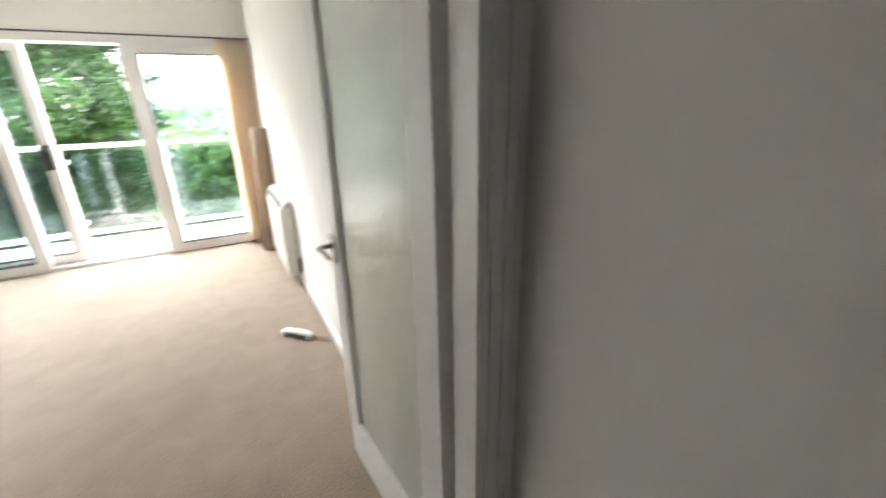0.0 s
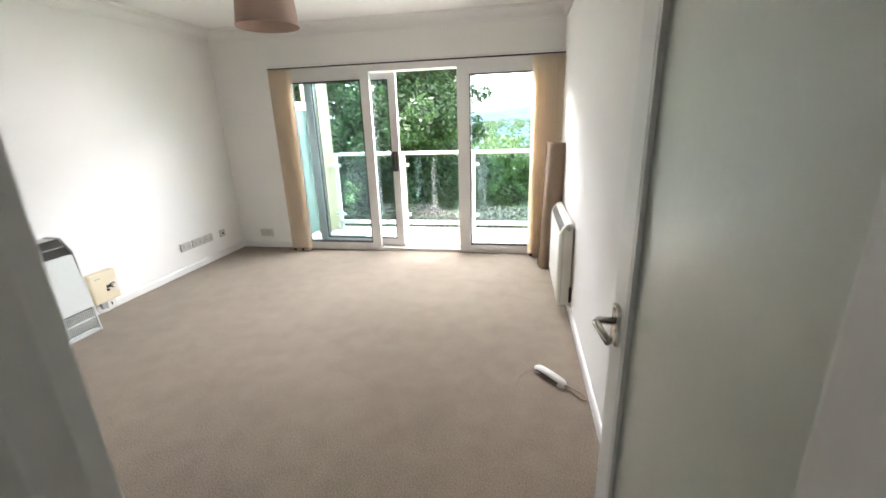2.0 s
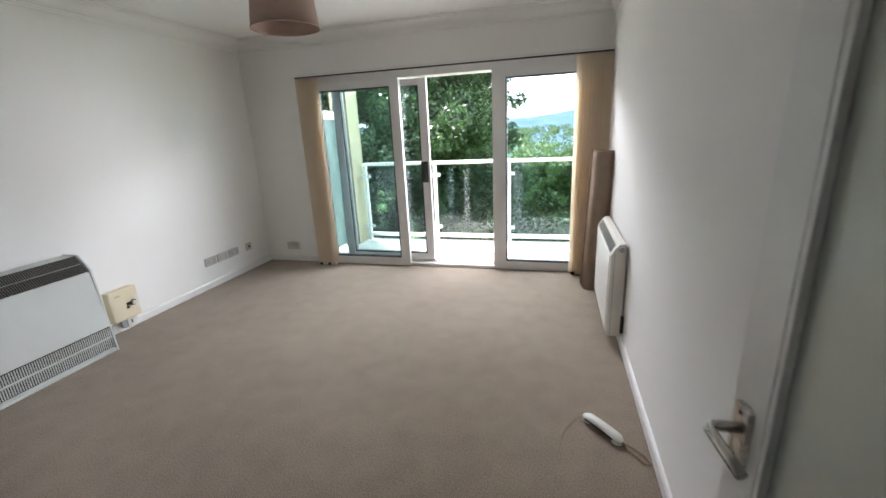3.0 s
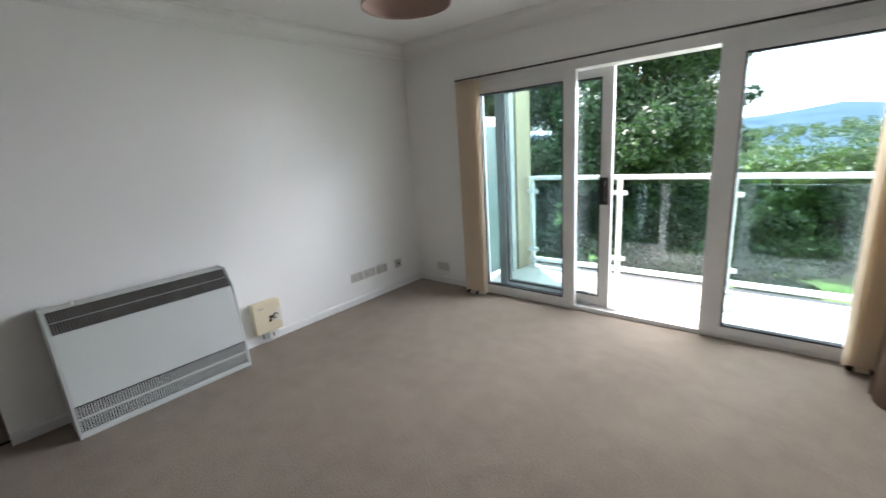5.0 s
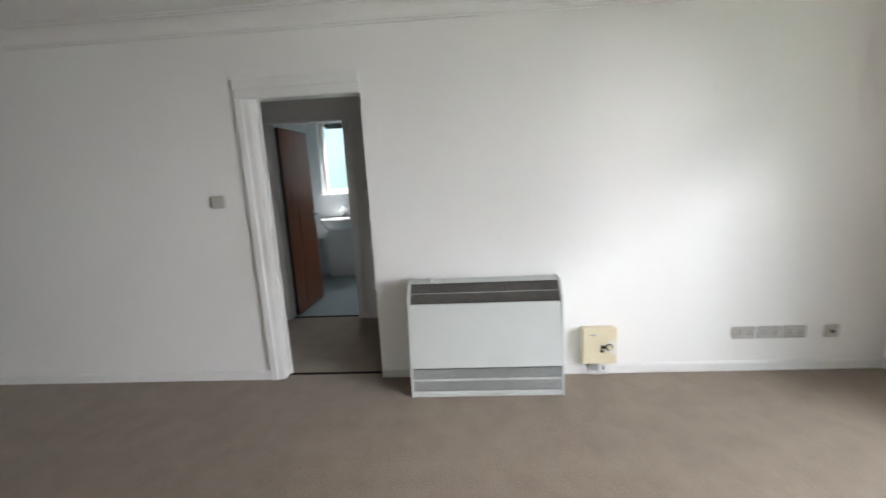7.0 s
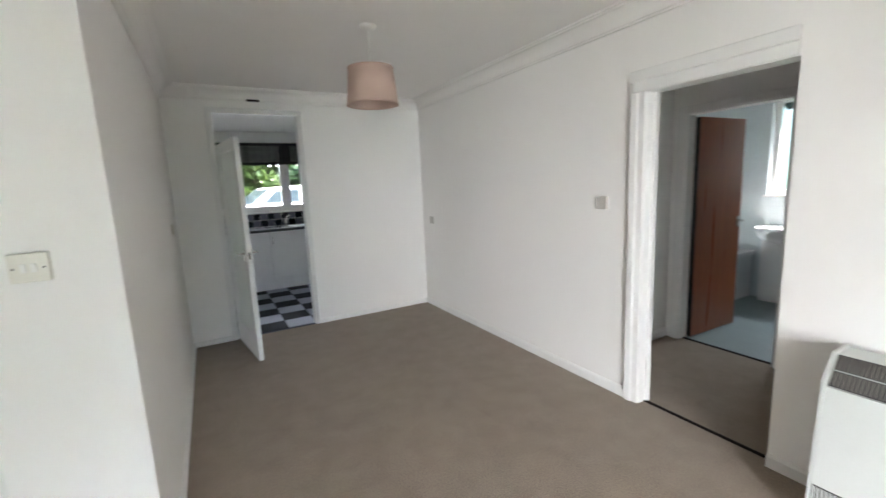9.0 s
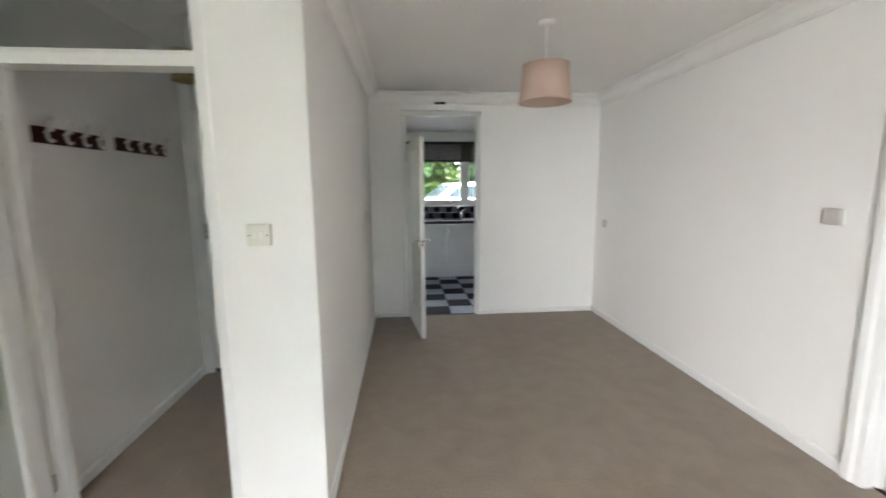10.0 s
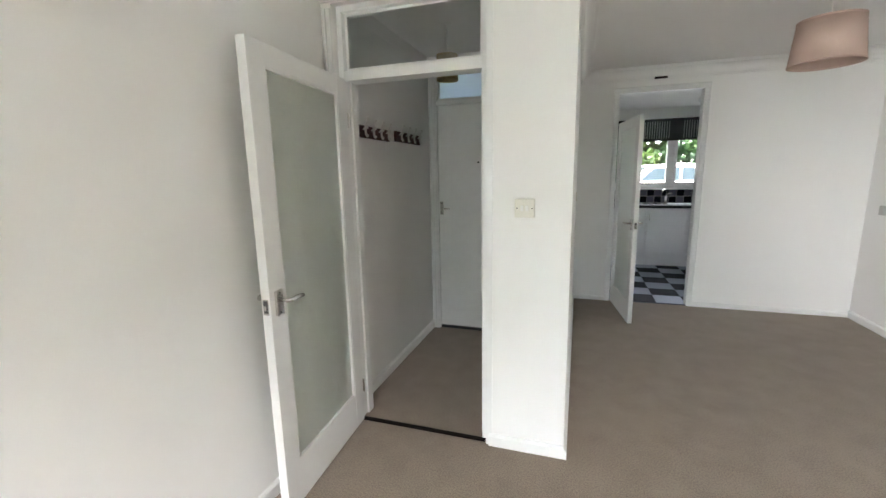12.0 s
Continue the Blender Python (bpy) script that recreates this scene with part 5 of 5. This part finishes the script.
tree("tree", -4.2, 14.5, 10.5, 3.3, 150000, 0.066, M_LEAF, "large dense dark-leaved tree close to the balcony", 3, group="garden trees")
tree("tree", -9.5, 15.5, 11.5, 4.0, 110000, 0.085, M_LEAF, "large broadleaved tree beyond the balcony end", 4, group="garden trees")
tree("tree", -3.6, 20.0, 10.5, 2.4, 40000, 0.085, M_LEAF, "slender green tree with sky showing through", 5, group="garden trees")
tree("tree", -15.5, 19.0, 12, 4.5, 20000, 0.17, M_LEAF, "large broadleaved tree in the garden", 6, group="garden trees")
for i, (x, y, h, s) in enumerate(((-3.2, 11.6, 3.3, 1.5), (-0.9, 13.0, 3.2, 1.3), (-5.8, 11.2, 3.4, 1.7), (-1.9, 11.0, 2.9, 1.4), (-4.4, 10.4, 2.6, 1.4), (-7.8, 10.6, 3.2, 1.6))):
    tree("shrub", x, y, h, s, 9000, 0.085, M_LEAF, "dense dark green garden shrub", 20 + i, False, 0.15, "garden shrubs")
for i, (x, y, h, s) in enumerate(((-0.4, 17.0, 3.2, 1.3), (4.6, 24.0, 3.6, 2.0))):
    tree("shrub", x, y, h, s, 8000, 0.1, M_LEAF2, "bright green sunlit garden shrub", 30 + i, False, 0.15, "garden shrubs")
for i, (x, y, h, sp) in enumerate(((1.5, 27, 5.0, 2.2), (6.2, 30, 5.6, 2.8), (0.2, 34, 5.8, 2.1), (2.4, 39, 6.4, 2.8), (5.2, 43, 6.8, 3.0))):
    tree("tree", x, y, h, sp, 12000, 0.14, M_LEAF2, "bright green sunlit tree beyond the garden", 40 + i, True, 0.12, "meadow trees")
rr = random.Random(9)
for i in range(64):
    x, y = rr.uniform(-8, 75), rr.uniform(45, 190)
    tree("tree", x, y, rr.uniform(5, 7.5), rr.uniform(2.6, 4.2), 1500, 0.42, M_LEAF if i % 3 else M_LEAF2, "rounded tree in the valley below", 50 + i, True, 0.15, "valley trees")

# far woods along the valley floor
wrng = np.random.default_rng(12)
clumps = []
for _ in range(900):
    wx, wy = wrng.uniform(-160, 380), wrng.uniform(120, 620)
    wr = wrng.uniform(3.0, 6.5)
    clumps.append((wx, wy, ground_z(wx, wy) + wr * 0.6, wr))
wq = leaves(60000, clumps, 0.95, wrng)
wm = bpy.data.meshes.new("far_woods")
wm.from_pydata([tuple(v) for v in wq], [], [(4 * i, 4 * i + 1, 4 * i + 2, 4 * i + 3) for i in range(60000)])
wm.materials.append(M_LEAF2)
tagged(new("far_woods", wm), "light green woods along the valley", "woods", kind="stuff")


def car(x, y, turn, paint, label):
    """A parked hatchback with glasshouse, wheels and lamps."""
    t = thing("parked_car", pose(x, y, 0.17, 0, 0, turn), label, "car", "cars in the car park")
    low = [(-2.05, 0.32), (-2.08, 0.62), (-1.95, 0.88), (-1.05, 0.98), (1.35, 1.0), (1.98, 0.92), (2.05, 0.55), (2.0, 0.3)]
    top = [(-1.15, 0.96), (-0.45, 1.42), (0.1, 1.5), (1.1, 1.46), (1.75, 0.98)]
    bm = prism(low, "y", -0.86, 0.86)
    bmesh.ops.bevel(bm, geom=list(bm.edges), offset=0.05, segments=2, affect="EDGES")
    body = part("body", bm, paint, t, "", True)
    bm = prism(top, "y", -0.72, 0.72)
    bmesh.ops.bevel(bm, geom=list(bm.edges), offset=0.06, segments=2, affect="EDGES")
    part("roof", bm, paint, t, "", True)
    for s in (-1, 1):
        y0, y1 = sorted((s * 0.715, s * 0.728))
        part("side_window", prism([(-0.9, 1.03), (-0.42, 1.34), (0.25, 1.39), (0.25, 1.03)], "y", y0, y1), M_CARGL, t)
        part("side_window", prism([(0.32, 1.03), (0.32, 1.39), (1.05, 1.36), (1.4, 1.03)], "y", y0, y1), M_CARGL, t)
        for wx in (-1.3, 1.28):
            wy = s * 0.78
            w = part("wheel", cyl((wx, wy - 0.1, 0.31), (wx, wy + 0.1, 0.31), 0.31, seg=24), M_TYRE, t)
            part("rim", cyl((wx, wy - 0.105, 0.31), (wx, wy + 0.105, 0.31), 0.2, seg=20), M_CHROME, w)
        part("headlight", box(-2.06, -1.9, s * 0.62 - 0.16, s * 0.62 + 0.16, 0.66, 0.8, 0.03), M_CERAMIC, t)
    part("windscreen", prism([(-1.12, 1.0), (-0.5, 1.4), (-0.47, 1.4), (-1.08, 1.0)], "y", -0.62, 0.62), M_CARGL, t)
    part("rear_window", prism([(1.17, 1.42), (1.72, 1.02), (1.69, 1.02), (1.14, 1.42)], "y", -0.6, 0.6), M_CARGL, t)
    return t


car(-3.7, -11.6, 14, M_CARW, "white hatchback parked outside the kitchen window")
car(-5.2, -14.6, 10, M_CARB, "silver-blue hatchback parked in the car park")
car(0.9, -12.2, 12, M_CARW, "white hatchback parked in the car park")
for i, (x, y) in enumerate(((-7.5, -22), (-3.5, -23), (0.5, -22.5), (4, -22))):
    tree("tree", x, y, 7.2, 2.9, 18000, 0.17, M_LEAF2 if i % 2 else M_LEAF, "leafy tree behind the car park", 80 + i, True, 0.12, "car park trees")

# ---- tiles, laid last ----
def tile_mesh(name, w, d, h, mat):
    bm = bmesh.new()
    box(0, w, 0, d, 0, h, bm=bm)
    top = [v for v in bm.verts if v.co.z > h / 2]
    for v in top:
        v.co.x += 0.0015 if v.co.x < w / 2 else -0.0015
        v.co.y += 0.0015 if v.co.y < d / 2 else -0.0015
    me = bpy.data.meshes.new(name)
    bm.to_mesh(me)
    bm.free()
    me.materials.append(mat)
    return me


K = 0.305
tb, tw = tile_mesh("tile", K - 0.001, K - 0.001, 0.005, M_TILEB), tile_mesh("tile", K - 0.001, K - 0.001, 0.005, M_TILEW)
for i in range(8):
    for j in range(8):
        ob = new("tile", tb if (i + j) % 2 else tw)
        ob.location = (-3.27 + i * K, -2.46 - (j + 1) * K, -0.005)
        ob.parent = kfl
splash = thing("splashback", (0, KB, 0), "black and grey chequered tiled splashback", "splashback", kind="structure")
sb, sg = tile_mesh("tile", 0.108, 0.108, 0.007, M_TILEB), tile_mesh("tile", 0.108, 0.108, 0.007, M_TILEG)
part("grout", box(-3.47, -0.84, 0.0, 0.004, 0.951, 1.164), M_WHITEPL, splash)
for i in range(24):
    for j in range(2):
        ob = new("tile", sb if (i + j) % 2 else sg)
        ob.parent = splash
        ob.matrix_basis = pose(-0.85 - i * 0.109, 0.002, 0.952 + j * 0.1075, 90, 0, 180)
        ob.scale = (1, 0.97, 1)
